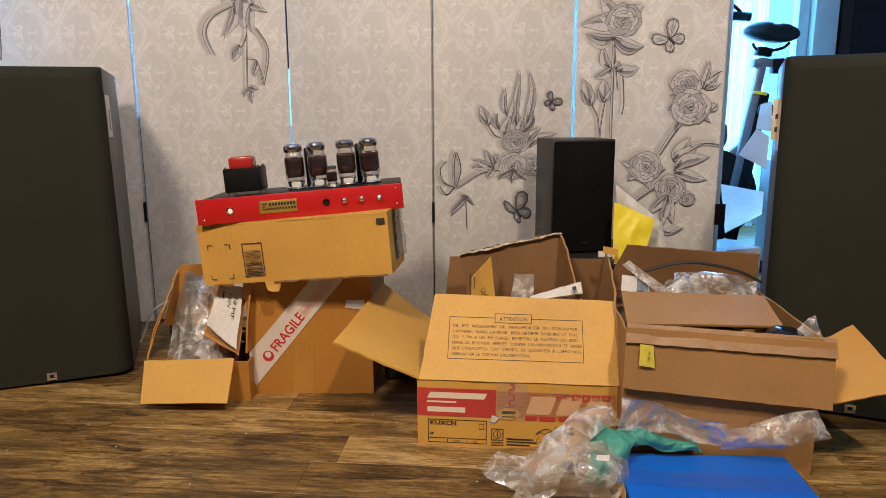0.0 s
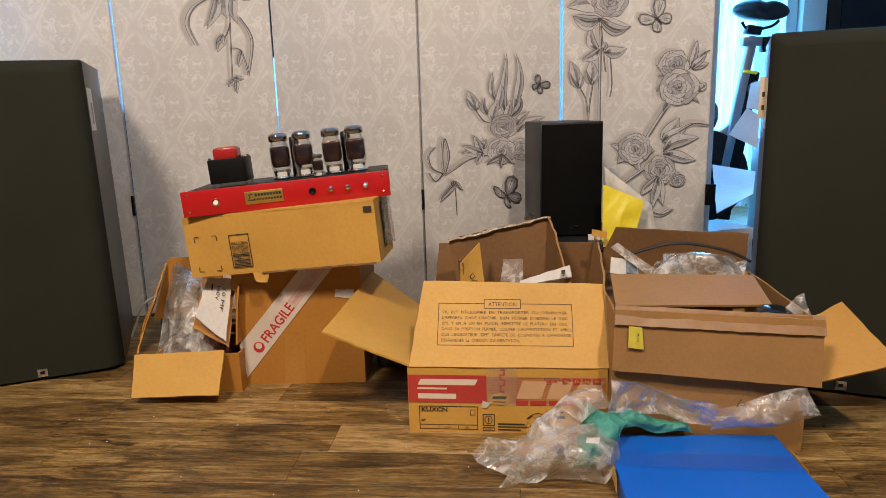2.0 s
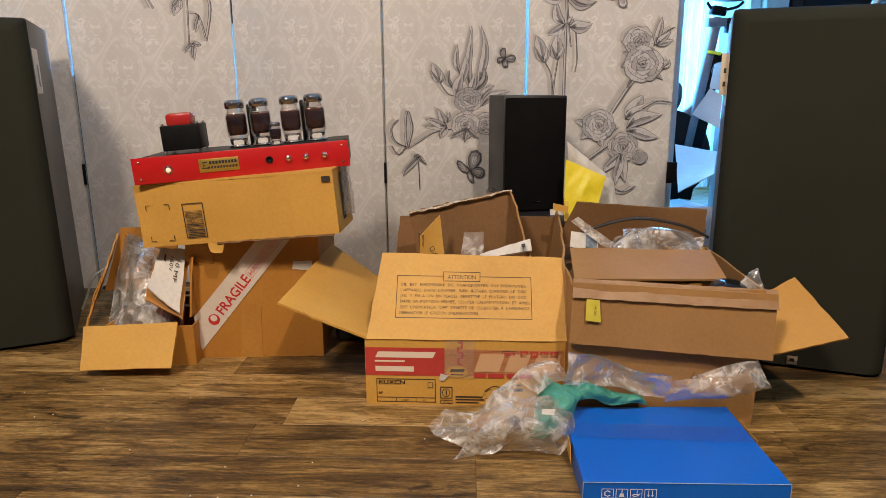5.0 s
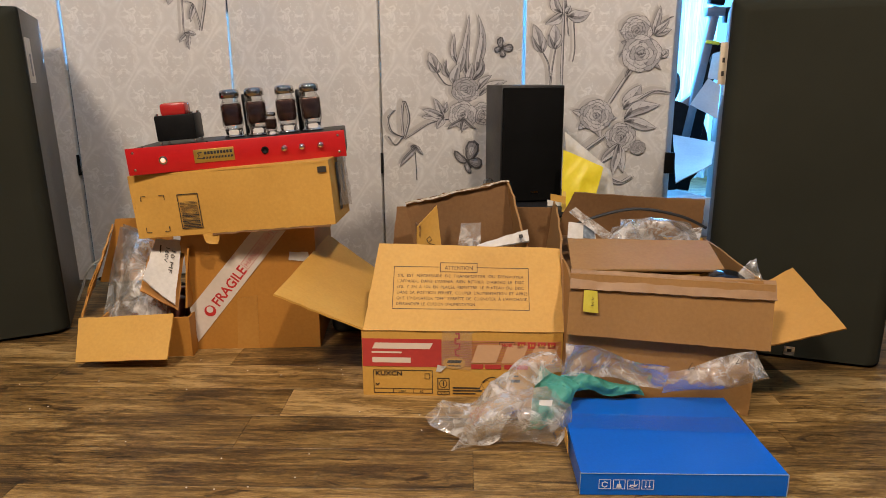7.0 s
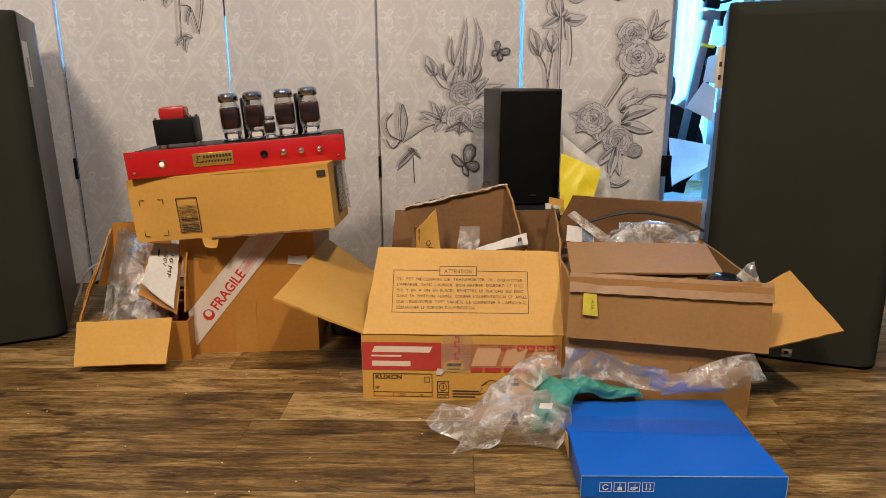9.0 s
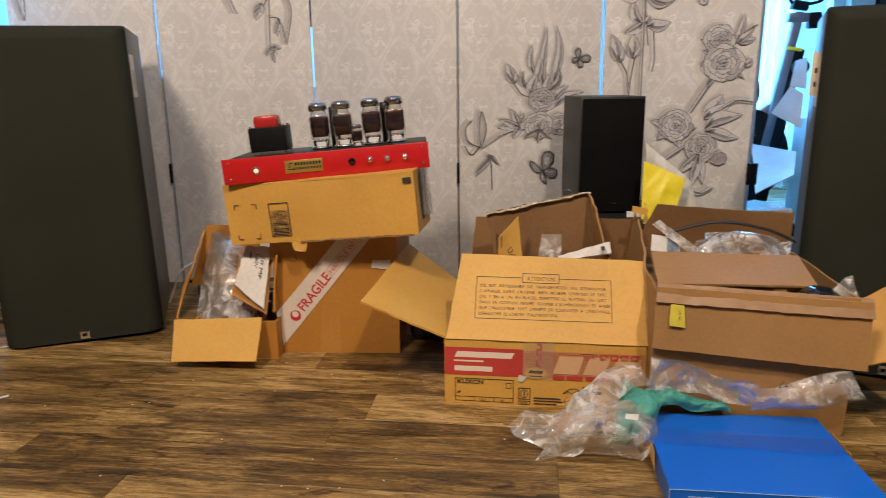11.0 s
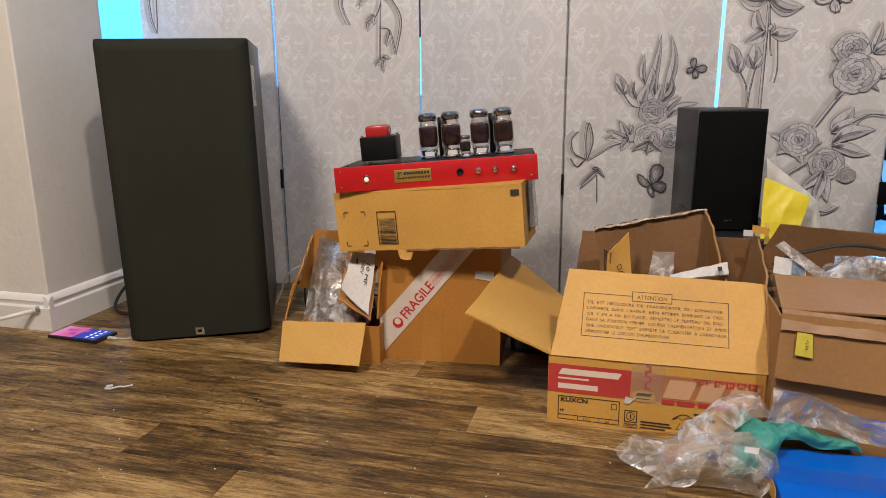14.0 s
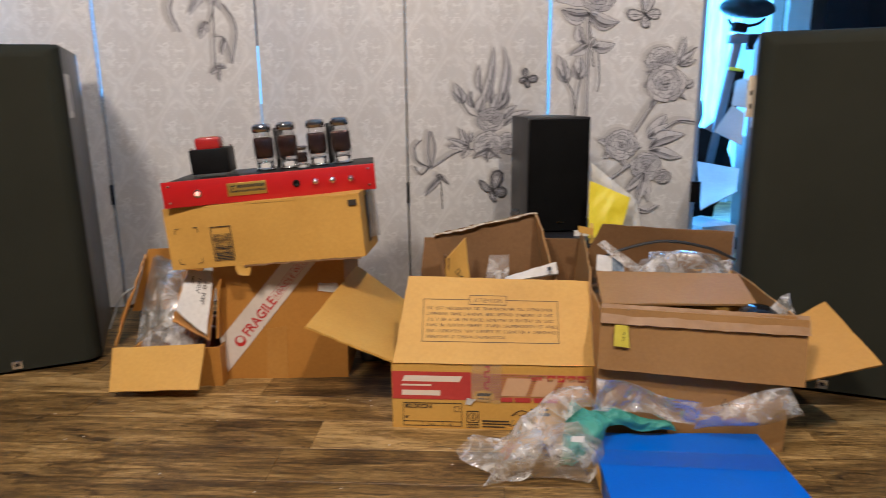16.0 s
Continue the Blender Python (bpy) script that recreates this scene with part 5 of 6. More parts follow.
part("note_mark", polys(stroke([(0.012, 0.012), (0.016, 0.013), (0.012, 0.017), (0.016, 0.018)], 0.0012) + stroke([(0.011, 0.022), (0.015, 0.024), (0.012, 0.027)], 0.0012), plane_of([(0.3309, 1.1680, 0.1994), (0.3571, 1.1680, 0.1963), (0.3539, 1.1710, 0.2351), (0.3317, 1.1710, 0.2371)], 0.002)), ink_black, brown)
part("packing_tape", slab([(0.309, 1.176, 0.238), (0.655, 1.163, 0.222), (0.658, 1.182, 0.252), (0.311, 1.193, 0.268)], -0.002, nx=60, ny=5, warp=0.0012, fray=0.0014, seed=92, scale=45), mottled("crumpled_tape", (0.235, 0.125, 0.052), (0.33, 0.19, 0.088), 25, 0.5, 0.3, 60), brown, "crumpled brown tape along the torn edge")

# icons on the blue carton
MB = M_BLUE @ Matrix.Translation((-0.148, -0.1212, 0.001)) @ FRONT
ic = []
for k in range(4):
    u = 0.026 + k * 0.0205
    ic += outline(u, 0.011, u + 0.0175, 0.0265, 0.0009)
    if k == 0:
        ic += stroke([(u + 0.0088 + 0.0045 * math.cos(a), 0.0185 + 0.0045 * math.sin(a)) for a in (0.5, 1.6, 2.6, 3.7, 4.7, 5.8)], 0.0016)
    elif k == 1:
        ic += [rect(u + 0.0082, 0.014, u + 0.0094, 0.0245), [(u + 0.006, 0.019), (u + 0.005, 0.0135), (u + 0.0125, 0.0135), (u + 0.0115, 0.019)]]
    elif k == 2:
        ic += stroke([(u + 0.003, 0.016), (u + 0.007, 0.014), (u + 0.012, 0.016), (u + 0.0145, 0.019)], 0.0012) + stroke([(u + 0.004, 0.0175), (u + 0.013, 0.0175)], 0.002) + [rect(u + 0.0095, 0.018, u + 0.0105, 0.024)]
    else:
        for q in (0.006, 0.0115):
            ic += [rect(u + q - 0.0005, 0.016, u + q + 0.0005, 0.0245), [(u + q - 0.002, 0.0165), (u + q, 0.0135), (u + q + 0.002, 0.0165)]]
part("icon_print", polys(ic, MB @ Matrix.Translation((0, 0, 0.0012))), material("white_print", (0.75, 0.8, 0.85), 0.4), blue, "row of white handling icons")
worn = material("worn_print_edge", (0.30, 0.42, 0.60), 0.6)
part("worn_edge", tube_mesh([M_BLUE @ Vector(p) for p in ((-0.148, -0.1205, 0.0362), (-0.07, -0.1208, 0.0366), (0.02, -0.1205, 0.0360), (0.148, -0.1205, 0.0362))], 0.0006, 5), worn, blue, "pale worn front edge")
for sx in (-1, 1):
    part("worn_edge", tube_mesh([M_BLUE @ Vector(p) for p in ((sx * 0.1482, -0.1205, 0.002), (sx * 0.1486, -0.1208, 0.018), (sx * 0.1482, -0.1205, 0.036))], 0.0007, 5), worn, blue)
part("worn_corner", slab([M_BLUE @ Vector(p) for p in ((-0.1515, -0.03, 0.012), (-0.1505, 0.012, 0.012), (-0.1500, 0.012, 0.036), (-0.1510, -0.02, 0.037))], -0.001, 4, 3, 0.001, 0.001, 96), card, blue, "bare torn cardboard tab")
part("worn_corner", slab([M_BLUE @ Vector(p) for p in ((0.1500, 0.00, 0.014), (0.1490, 0.07, 0.020), (0.1490, 0.07, 0.037), (0.1500, 0.0, 0.037))], 0.001, 4, 3, 0.001, 0.001, 97), card, blue, "bare torn cardboard tab")

# ---- torn tray standing in the printed carton ----
tray = thing("torn_tray", Matrix.Translation((0.13, 1.47, 0.14)), "torn brown cardboard tray standing inside a carton", "cardboard box")
TB = [(0.0259, 1.4900, 0.1876), (0.2488, 1.4900, 0.2002), (0.2198, 1.5000, 0.3777), (-0.0003, 1.5000, 0.3283)]
part("back_panel", slab(TB, -0.004, 24, 10, 0.003, 0.004, 101), card_shaded, tray)
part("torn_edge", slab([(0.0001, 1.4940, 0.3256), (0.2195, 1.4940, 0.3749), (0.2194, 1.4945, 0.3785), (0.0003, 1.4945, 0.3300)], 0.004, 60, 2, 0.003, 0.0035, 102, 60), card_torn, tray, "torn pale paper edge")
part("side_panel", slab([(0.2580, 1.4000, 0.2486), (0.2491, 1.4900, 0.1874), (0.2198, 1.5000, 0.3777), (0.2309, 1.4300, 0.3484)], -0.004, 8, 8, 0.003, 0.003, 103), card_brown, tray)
part("side_panel", slab([(0.0259, 1.4900, 0.1876), (0.0289, 1.4000, 0.2129), (0.0329, 1.4000, 0.2987), (0.0215, 1.4600, 0.2930)], -0.004, 8, 8, 0.003, 0.002, 104), card_shaded, tray)
FT = [(0.0294, 1.4000, 0.2346), (0.0797, 1.4200, 0.2292), (0.0684, 1.4400, 0.3330), (0.0294, 1.4000, 0.2963)]
part("corner_flap", slab(FT, 0.004, 5, 5, 0.001, 0.001, 105), card, tray, "pale folded corner flap")
part("flap_mark", polys(stroke([(0.020, 0.030), (0.027, 0.036), (0.022, 0.043), (0.016, 0.037), (0.020, 0.030)], 0.0018) + stroke([(0.022, 0.028), (0.034, 0.026), (0.026, 0.021)], 0.0018), plane_of(FT, 0.006)), ink_black, tray)
part("front_strip", slab([(0.1522, 1.4000, 0.2488), (0.2567, 1.3900, 0.2700), (0.2548, 1.4000, 0.2923), (0.1523, 1.4100, 0.2558)], -0.004, 10, 3, 0.002, 0.002, 106), paper_white, tray, "white printed cardboard strip")
part("strip_mark", polys([rect(0.088, 0.006, 0.096, 0.015)], plane_of([(0.1520, 1.3920, 0.2508), (0.2559, 1.3820, 0.2719), (0.2540, 1.3920, 0.2940), (0.1521, 1.4000, 0.2583)], 0.006)), ink_black, tray)
part("plastic_sleeve", slab([(0.1113, 1.4400, 0.2387), (0.1600, 1.4400, 0.2386), (0.1612, 1.4500, 0.2947), (0.1197, 1.4500, 0.2936)], 0.001, 6, 6, 0.002, 0.001, 107), milky_film, tray, "clear plastic sleeve")

# ---- crumpled plastic and tissue ----


def crumpled(name, c, amp_, nx, ny, seed, mat, parent, label="", lift=0.0, scale=16, drop=None, smooth=True, stray=0.0):
    """A crumpled sheet through four corners, folded by ridged noise; drop keeps it above a height."""
    c = [Vector(p) for p in c]
    n = (c[1] - c[0]).cross(c[3] - c[0]).normalized()
    if n.z < 0:
        n = -n
    off = Vector((seed * 2.3, seed * 1.1, seed * 0.7))
    bm = bmesh.new()
    vs = []
    for j in range(ny + 1):
        for i in range(nx + 1):
            u, v = i / nx, j / ny
            p = c[0] * (1 - u) * (1 - v) + c[1] * u * (1 - v) + c[2] * u * v + c[3] * (1 - u) * v
            r = (1 - abs(noise.noise(p * scale + off)) * 2.2) + 0.38 * (1 - abs(noise.noise(p * scale * 2.3 - off)) * 2.2) + 0.10 * (1 - abs(noise.noise(p * scale * 5 + off)) * 2.2)
            w = Vector((noise.noise(p * scale * 0.8 + off), noise.noise(p * scale * 0.8 - off), noise.noise(p * scale * 0.8 + off * 2)))
            edge = min(1.0, 6 * min(u, 1 - u, v, 1 - v) + 0.25)
            q = p + n * (lift * math.sin(math.pi * min(max(u, 0.02), 0.98)) * math.sin(math.pi * min(max(v, 0.1), 0.9)) + amp_ * r * edge) + w * amp_ * 1.1 + Vector((noise.noise(p * 11 + off), noise.noise(p * 11 - off), 0.4 * noise.noise(p * 13 + off))) * stray
            if drop is not None:
                q.z = max(q.z, drop + 0.002 * (1 + noise.noise(p * 50)))
            vs.append(bm.verts.new(q))
    for j in range(ny):
        for i in range(nx):
            a = j * (nx + 1) + i
            bm.faces.new((vs[a], vs[a + 1], vs[a + nx + 2], vs[a + nx + 1]))
    return part(name, bm, mat, parent, label, smooth=smooth)


crumpled("clear_tape", [M_BLUE @ Vector(p) for p in ((-0.150, 0.005, 0.0385), (0.150, -0.008, 0.0385), (0.149, 0.042, 0.0385), (-0.149, 0.055, 0.0385))], 0.0005, 90, 14, 95, film_material("blue_tape_film", (1, 1, 1), 0.16, 0.0, 70), blue, "clear glossy tape across the lid", scale=60)
crumpled("clear_tape", [MD @ Vector(p) for p in ((0.150, 0.060, 0.0022), (0.205, 0.055, 0.0022), (0.208, 0.133, 0.0022), (0.152, 0.133, 0.0022))], 0.0005, 24, 30, 81, film_material("clear_tape_film", (1, 1, 1), 0.2, 0.08, 70), dvd, "crinkled clear tape over the edge", scale=60)
bag = thing("plastic_bag", Matrix.Translation((0.15, 1.12, 0)), "crumpled clear plastic packing bag lying on the floor", "plastic bag")
o = [crumpled("bag_sheet", [(0.0709, 1.1419, 0.0040), (0.1442, 1.0443, 0.0040), (0.3204, 1.1731, 0.0900), (0.3024, 1.2281, 0.1100)], 0.015, 46, 34, 1, clear_film, bag, lift=0.035, drop=0.003, scale=13, smooth="flat", stray=0.05)]
o.append(crumpled("bag_sheet", [(0.1258, 1.0527, 0.0040), (0.2502, 1.0543, 0.0040), (0.3043, 1.1239, 0.0600), (0.1897, 1.1456, 0.0700)], 0.015, 44, 32, 2, clear_film, bag, lift=0.03, drop=0.003, scale=13, smooth="flat", stray=0.05))
o.append(crumpled("bag_sheet", [(0.2979, 1.1550, 0.0928), (0.4662, 1.1550, 0.0560), (0.4810, 1.1500, 0.1010), (0.3048, 1.1500, 0.1526)], 0.009, 50, 20, 3, clear_film, bag, lift=0.02, scale=16, smooth="flat", stray=0.03))
o.append(crumpled("bag_sheet", [(0.4553, 1.1500, 0.0531), (0.6368, 1.1400, 0.0874), (0.6268, 1.1400, 0.1371), (0.4617, 1.1500, 0.1010)], 0.007, 50, 18, 4, clear_film, bag, lift=0.012, scale=16, smooth="flat", stray=0.024))
for q in o:
    q.visible_shadow = True
part("recycle_mark", polys(stroke([(0.0, 0.0), (0.012, 0.002), (0.007, 0.012), (0.0, 0.0)], 0.0014), plane_of([(0.5041, 1.1280, 0.1111), (0.5303, 1.1280, 0.1132), (0.5287, 1.1280, 0.1317), (0.5026, 1.1280, 0.1295)], 0.0)), ink_black, bag, "black triangular recycling mark")
part("recycle_mark", polys(stroke([(0.0, 0.0), (0.010, 0.002), (0.006, 0.010), (0.0, 0.0)], 0.0013), plane_of([(0.5822, 1.1280, 0.1216), (0.6044, 1.1280, 0.1237), (0.6026, 1.1280, 0.1421), (0.5804, 1.1280, 0.1400)], 0.0)), ink_black, bag)
part("recycle_mark", polys(stroke([(0.0, 0.0), (0.010, 0.002), (0.006, 0.010), (0.0, 0.0)], 0.0013), plane_of([(0.1506, 1.0624, 0.1000), (0.1707, 1.0666, 0.1000), (0.1709, 1.0727, 0.1100), (0.1506, 1.0663, 0.1100)], 0.0)), ink_black, bag)

tissue = thing("tissue_sheet", Matrix.Translation((0.25, 1.12, 0.0)), "crumpled green tissue sheet caught in a plastic bag", "tissue paper")
crumpled("tissue_fold", [(0.2233, 1.0867, 0.0120), (0.2580, 1.0853, 0.0120), (0.3377, 1.1545, 0.0750), (0.2582, 1.1947, 0.0800)], 0.010, 44, 34, 6, green_paper, tissue, lift=0.02, drop=0.004, scale=22, smooth=False, stray=0.03)
crumpled("tissue_fold", [(0.2898, 1.1238, 0.0600), (0.4459, 1.1678, 0.0420), (0.4341, 1.1838, 0.0550), (0.3087, 1.1611, 0.0900)], 0.009, 50, 28, 7, green_paper, tissue, lift=0.012, scale=26, drop=0.041, stray=0.02)
crumpled("paper_tag", [(0.2443, 1.0364, 0.0880), (0.2656, 1.0367, 0.0880), (0.2692, 1.0519, 0.0920), (0.2472, 1.0478, 0.0920)], 0.002, 6, 6, 8, paper_white, tissue, "small white paper tag", scale=40)

# ---- contents of the small carton ----
wrapped = thing("wrapped_parts", Matrix.Translation((-0.58, 1.53, 0.01)), "plastic-wrapped dark red parts in a small carton", "packing")
red_part = mottled("dark_red_parts", (0.10, 0.035, 0.03), (0.20, 0.075, 0.06), 30, 0.35, 0.1)
rngp = random.Random(8)
for k in range(9):
    x, y = -0.645 + 0.155 * rngp.random(), 1.45 + 0.16 * rngp.random()
    part("capacitor", lathe(bmesh.new(), [(0, 0), (0.02, 0), (0.021, 0.002), (0.021, 0.07), (0.018, 0.073), (0, 0.073)], Matrix.Translation((x, y + 0.01, 0.020 + 0.015 * rngp.random())) @ Matrix.Rotation(rngp.uniform(-0.5, 0.5), 4, "X") @ Matrix.Rotation(rngp.uniform(-0.35, 0.35), 4, "Y"), 14), red_part, wrapped, smooth=True)
crumpled("plastic_wrap", [(-0.6700, 1.4400, 0.0560), (-0.5100, 1.4400, 0.0600), (-0.5900, 1.5600, 0.2226), (-0.6950, 1.6100, 0.2480)], 0.011, 70, 64, 12, milky_film, wrapped, lift=0.03, scale=8)
crumpled("plastic_wrap", [(-0.6500, 1.4600, 0.0600), (-0.5500, 1.4600, 0.0600), (-0.6000, 1.5500, 0.2385), (-0.6800, 1.6000, 0.2580)], 0.011, 64, 64, 13, clear_film, wrapped, lift=0.04, scale=9)
memo = thing("paper_packet", Matrix.Translation((-0.52, 1.50, 0.14)), "white paper packet with handwriting leaning in a carton", "paper packet")
ME = [(-0.5479, 1.3980, 0.1824), (-0.4842, 1.3980, 0.1279), (-0.4881, 1.4700, 0.2506), (-0.5453, 1.4700, 0.2525)]
part("sheet", slab(ME, -0.004, 10, 10, 0.004, 0.002, 121), paper_white, memo)
part("board", slab([p_ + Vector((0.002, 0.007, -0.002)) for p_ in (Vector((-0.5620, 1.4000, 0.1581)), Vector((-0.4854, 1.4000, 0.1125)), Vector((-0.4870, 1.4740, 0.2431)), Vector((-0.5739, 1.4740, 0.2129)))], -0.003, 8, 8, 0.003, 0.003, 122), card_orange, memo, "torn cardboard backing")
M_W = plane_of([ME[2], ME[1], Vector(ME[1]) + Vector((0.05, 0, 0)), Vector(ME[2]) + Vector((0.05, 0, 0))], 0.0048)
for txt, u, v_, w_ in (("10 MF", 0.020, -0.017, 0.052), ("160V", 0.014, -0.030, 0.034)):
    lettering("handwriting", txt, 0.009, M_W @ Matrix.Translation((u, v_, 0)) @ Matrix.Rotation(radians(-4), 4, "Z"), ink_black, memo, shear=0.15, width=w_)
part("handwriting_bar", polys([rect(0.012, -0.044, 0.044, -0.0405)], M_W), ink_black, memo)

# ---- contents of the brown carton ----
stuffing = thing("packing_scraps", Matrix.Translation((0.46, 1.43, 0.1)), "clear bags and papers heaped in a carton", "packing")
filler = crumpled("kraft_paper", [(0.325, 1.32, 0.225), (0.62, 1.32, 0.225), (0.62, 1.51, 0.25), (0.325, 1.51, 0.25)], 0.012, 30, 20, 15, card_shaded, stuffing, "dark crumpled kraft paper")
crumpled("clear_bag", [(0.4235, 1.4000, 0.2578), (0.5942, 1.4000, 0.2505), (0.5900, 1.4500, 0.2850), (0.4400, 1.4500, 0.3000)], 0.010, 44, 32, 16, milky_film, stuffing, "crumpled clear plastic bag", lift=0.045, scale=11, stray=0.02)
crumpled("clear_bag", [(0.4006, 1.3700, 0.2561), (0.5008, 1.3700, 0.2559), (0.5203, 1.4500, 0.2841), (0.4384, 1.4500, 0.2843)], 0.012, 30, 24, 17, clear_film, stuffing, lift=0.03, scale=14)
part("paper_label", slab([(0.3320, 1.3800, 0.2792), (0.3883, 1.3800, 0.2721), (0.3885, 1.4000, 0.3001), (0.3361, 1.4000, 0.3072)], 0.001, 5, 4, 0.001, 0.0, 131), paper_white, stuffing, "white printed label")
part("label_print", slab([(0.3630, 1.3780, 0.2796), (0.3855, 1.3780, 0.2761), (0.3871, 1.3980, 0.2970), (0.3655, 1.3980, 0.3006)], 0.001, 3, 3, 0.0, 0.0, 132), mottled("blue_grey_print", (0.06, 0.08, 0.11), (0.2, 0.24, 0.28), 60, 0.5, 0.0), stuffing)
part("tape_strip", slab([(0.3354, 1.4000, 0.3280), (0.3486, 1.4000, 0.3372), (0.4190, 1.3700, 0.2883), (0.4063, 1.3700, 0.2745)], 0.001, 4, 16, 0.006, 0.001, 133), milky_film, stuffing, "twisted strip of clear tape")
part("white_sheet", slab([(0.5486, 1.4200, 0.2574), (0.5989, 1.4000, 0.2622), (0.6262, 1.4600, 0.2865), (0.5825, 1.4600, 0.2757)], 0.001, 8, 8, 0.008, 0.002, 134), milky_film, stuffing, "creased white sheet")
part("cable", tube_mesh([(0.3446, 1.4500, 0.2785), (0.3804, 1.4550, 0.2990), (0.4777, 1.4600, 0.3220), (0.5736, 1.4600, 0.3080), (0.6323, 1.4600, 0.2819)], 0.0032), rubber, stuffing, "black cable")
part("cable", tube_mesh([(0.4279, 1.4000, 0.2813), (0.4421, 1.3900, 0.2906), (0.4456, 1.3850, 0.2697)], 0.002), paper_white, stuffing, "thin white cable")
cap = thing("black_puck", Matrix.Translation((0.60, 1.245, 0.225)), "round glossy black object in a carton", "gadget")
part("shell", lathe(bmesh.new(), [(0, -0.05), (0.030, -0.05), (0.034, 0.0), (0.030, 0.012), (0.018, 0.019), (0, 0.021)], Matrix.Translation((0.590, 1.225, 0.236)), 24), material("gloss_black", (0.01, 0.01, 0.012), 0.12), cap, smooth=True)
flapbag = thing("plastic_sleeve", Matrix.Translation((0.62, 1.25, 0.25)), "grey translucent plastic sleeve poking from a carton", "plastic bag")
crumpled("sleeve", [(0.5889, 1.2200, 0.2341), (0.6467, 1.2000, 0.2331), (0.6373, 1.2200, 0.2817), (0.6279, 1.2200, 0.2776)], 0.004, 16, 16, 18, milky_film, flapbag, scale=30)

# yellow bag behind the cartons
ybag = thing("yellow_bag", Matrix.Translation((0.45, 1.68, 0)), "yellow and white plastic bag behind the cartons", "plastic bag")
crumpled("yellow_side", [(0.3577, 1.6600, 0.2105), (0.4178, 1.6600, 0.2383), (0.4620, 1.7000, 0.3802), (0.3629, 1.7000, 0.4214)], 0.005, 24, 24, 19, yellow_card, ybag, "bright yellow face", scale=10)
white_film = mottled("white_bag_film", (0.55, 0.53, 0.48), (0.72, 0.70, 0.65), 12, 0.35, 0.1)
crumpled("white_side", [(0.4146, 1.7200, 0.2252), (0.5204, 1.7400, 0.2205), (0.4889, 1.7600, 0.3611), (0.3669, 1.7400, 0.4681)], 0.010, 24, 24, 20, white_film, ybag, "wrinkled white back", scale=14)
crumpled("bag_base", [(0.33, 1.66, 0.0), (0.50, 1.66, 0.0), (0.50, 1.70, 0.30), (0.33, 1.70, 0.30)], 0.004, 16, 16, 21, white_film, ybag, scale=12, drop=0.0)
stub = thing("tape_tag", Matrix.Translation((0.33, 1.56, 0.3)), "yellowed tape curl stuck on a carton corner", "tape")
part("curl", slab([(0.3392, 1.5200, 0.3046), (0.3491, 1.5200, 0.3046), (0.3465, 1.5300, 0.3479), (0.3391, 1.5300, 0.3479)], 0.001, 3, 8, 0.003, 0.002, 141), mottled("old_tape", (0.5, 0.32, 0.05), (0.62, 0.42, 0.10), 30, 0.3, 0.1), stub)
part("curl", slab([(0.3113, 1.5000, 0.3333), (0.3430, 1.5000, 0.3258), (0.3425, 1.5000, 0.3406), (0.3109, 1.5000, 0.3481)], 0.001, 6, 3, 0.002, 0.002, 142), card, stub)

# subwoofer and speaker fronts
part("front_plate", block((0.24, 0.006, 0.05), Matrix.Translation((0, -0.152, 0.245)), 0.002), black_metal, stand, local=True)
part("badge", block((0.022, 0.002, 0.005), Matrix.Translation((0.03, -0.156, 0.262))), chrome, stand, "tiny silver badge", local=True)
part("badge", block((0.018, 0.002, 0.004), Matrix.Translation((0.084, -0.0055, 0.026))), chrome, mini, "tiny silver badge", local=True)
ornament = thing("glass_ball", Matrix.Translation((0.19, 1.60, 0.3)), "small clear glass ball by the loudspeaker", "ornament")
part("ball", lathe(bmesh.new(), [(0.013 * math.sin(math.pi * i / 12), -0.013 * math.cos(math.pi * i / 12)) for i in range(13)], Matrix.Translation((0.1831, 1.6600, 0.3463)), 20), valve_glass, ornament, smooth=True)

# dark case behind the printed carton
case = thing("dark_case", pose(-0.13, 1.62, 0, 0, 0, 8), "dark fabric case on the floor behind a carton", "case")
part("body", block((0.13, 0.11, 0.07), Matrix.Translation((0, 0, 0.035)), 0.02, 3), rubber, case, local=True, smooth=True)

# ---- left corner: phone, cables, door stop, scrap ----
phone = thing("smartphone", pose(-1.285, 1.412, 0, 0, 0, -3), "lit smartphone lying on the floor while charging", "smartphone")
part("body", block((0.158, 0.074, 0.009), Matrix.Translation((0, 0, 0.0048)), 0.003), material("phone_shell", (0.02, 0.02, 0.025), 0.2), phone, local=True)


def phone_screen():
    m = glow("phone_screen", (0.02, 0.02, 0.02), 0.85)
    nt = m.node_tree
    tc = nt.nodes.new("ShaderNodeTexCoord")
    sep = nt.nodes.new("ShaderNodeSeparateXYZ")
    nt.links.new(tc.outputs["Generated"], sep.inputs[0])
    r = ramp_on(m, sep.outputs["X"], [(0.0, (0.75, 0.35, 0.6)), (0.25, (0.85, 0.12, 0.35)), (0.48, (0.7, 0.12, 0.42)), (0.52, (0.015, 0.05, 0.42))], None)
    nt.links.new(r.outputs[0], m.node_tree.nodes["Principled BSDF"].inputs["Emission Color"])
    return m


part("screen", block((0.144, 0.066, 0.0008), Matrix.Translation((-0.002, 0, 0.0098))), phone_screen(), phone, "bright pink and blue display", local=True)
icon_w = glow("screen_icon", (0.8, 0.85, 1.0), 0.9)
for i in range(4):
    for j in range(2):
        part("app_icon", block((0.006, 0.007, 0.0004), Matrix.Translation((0.036 + 0.018 * j, -0.022 + 0.0145 * i, 0.0106))), icon_w, phone, local=True)
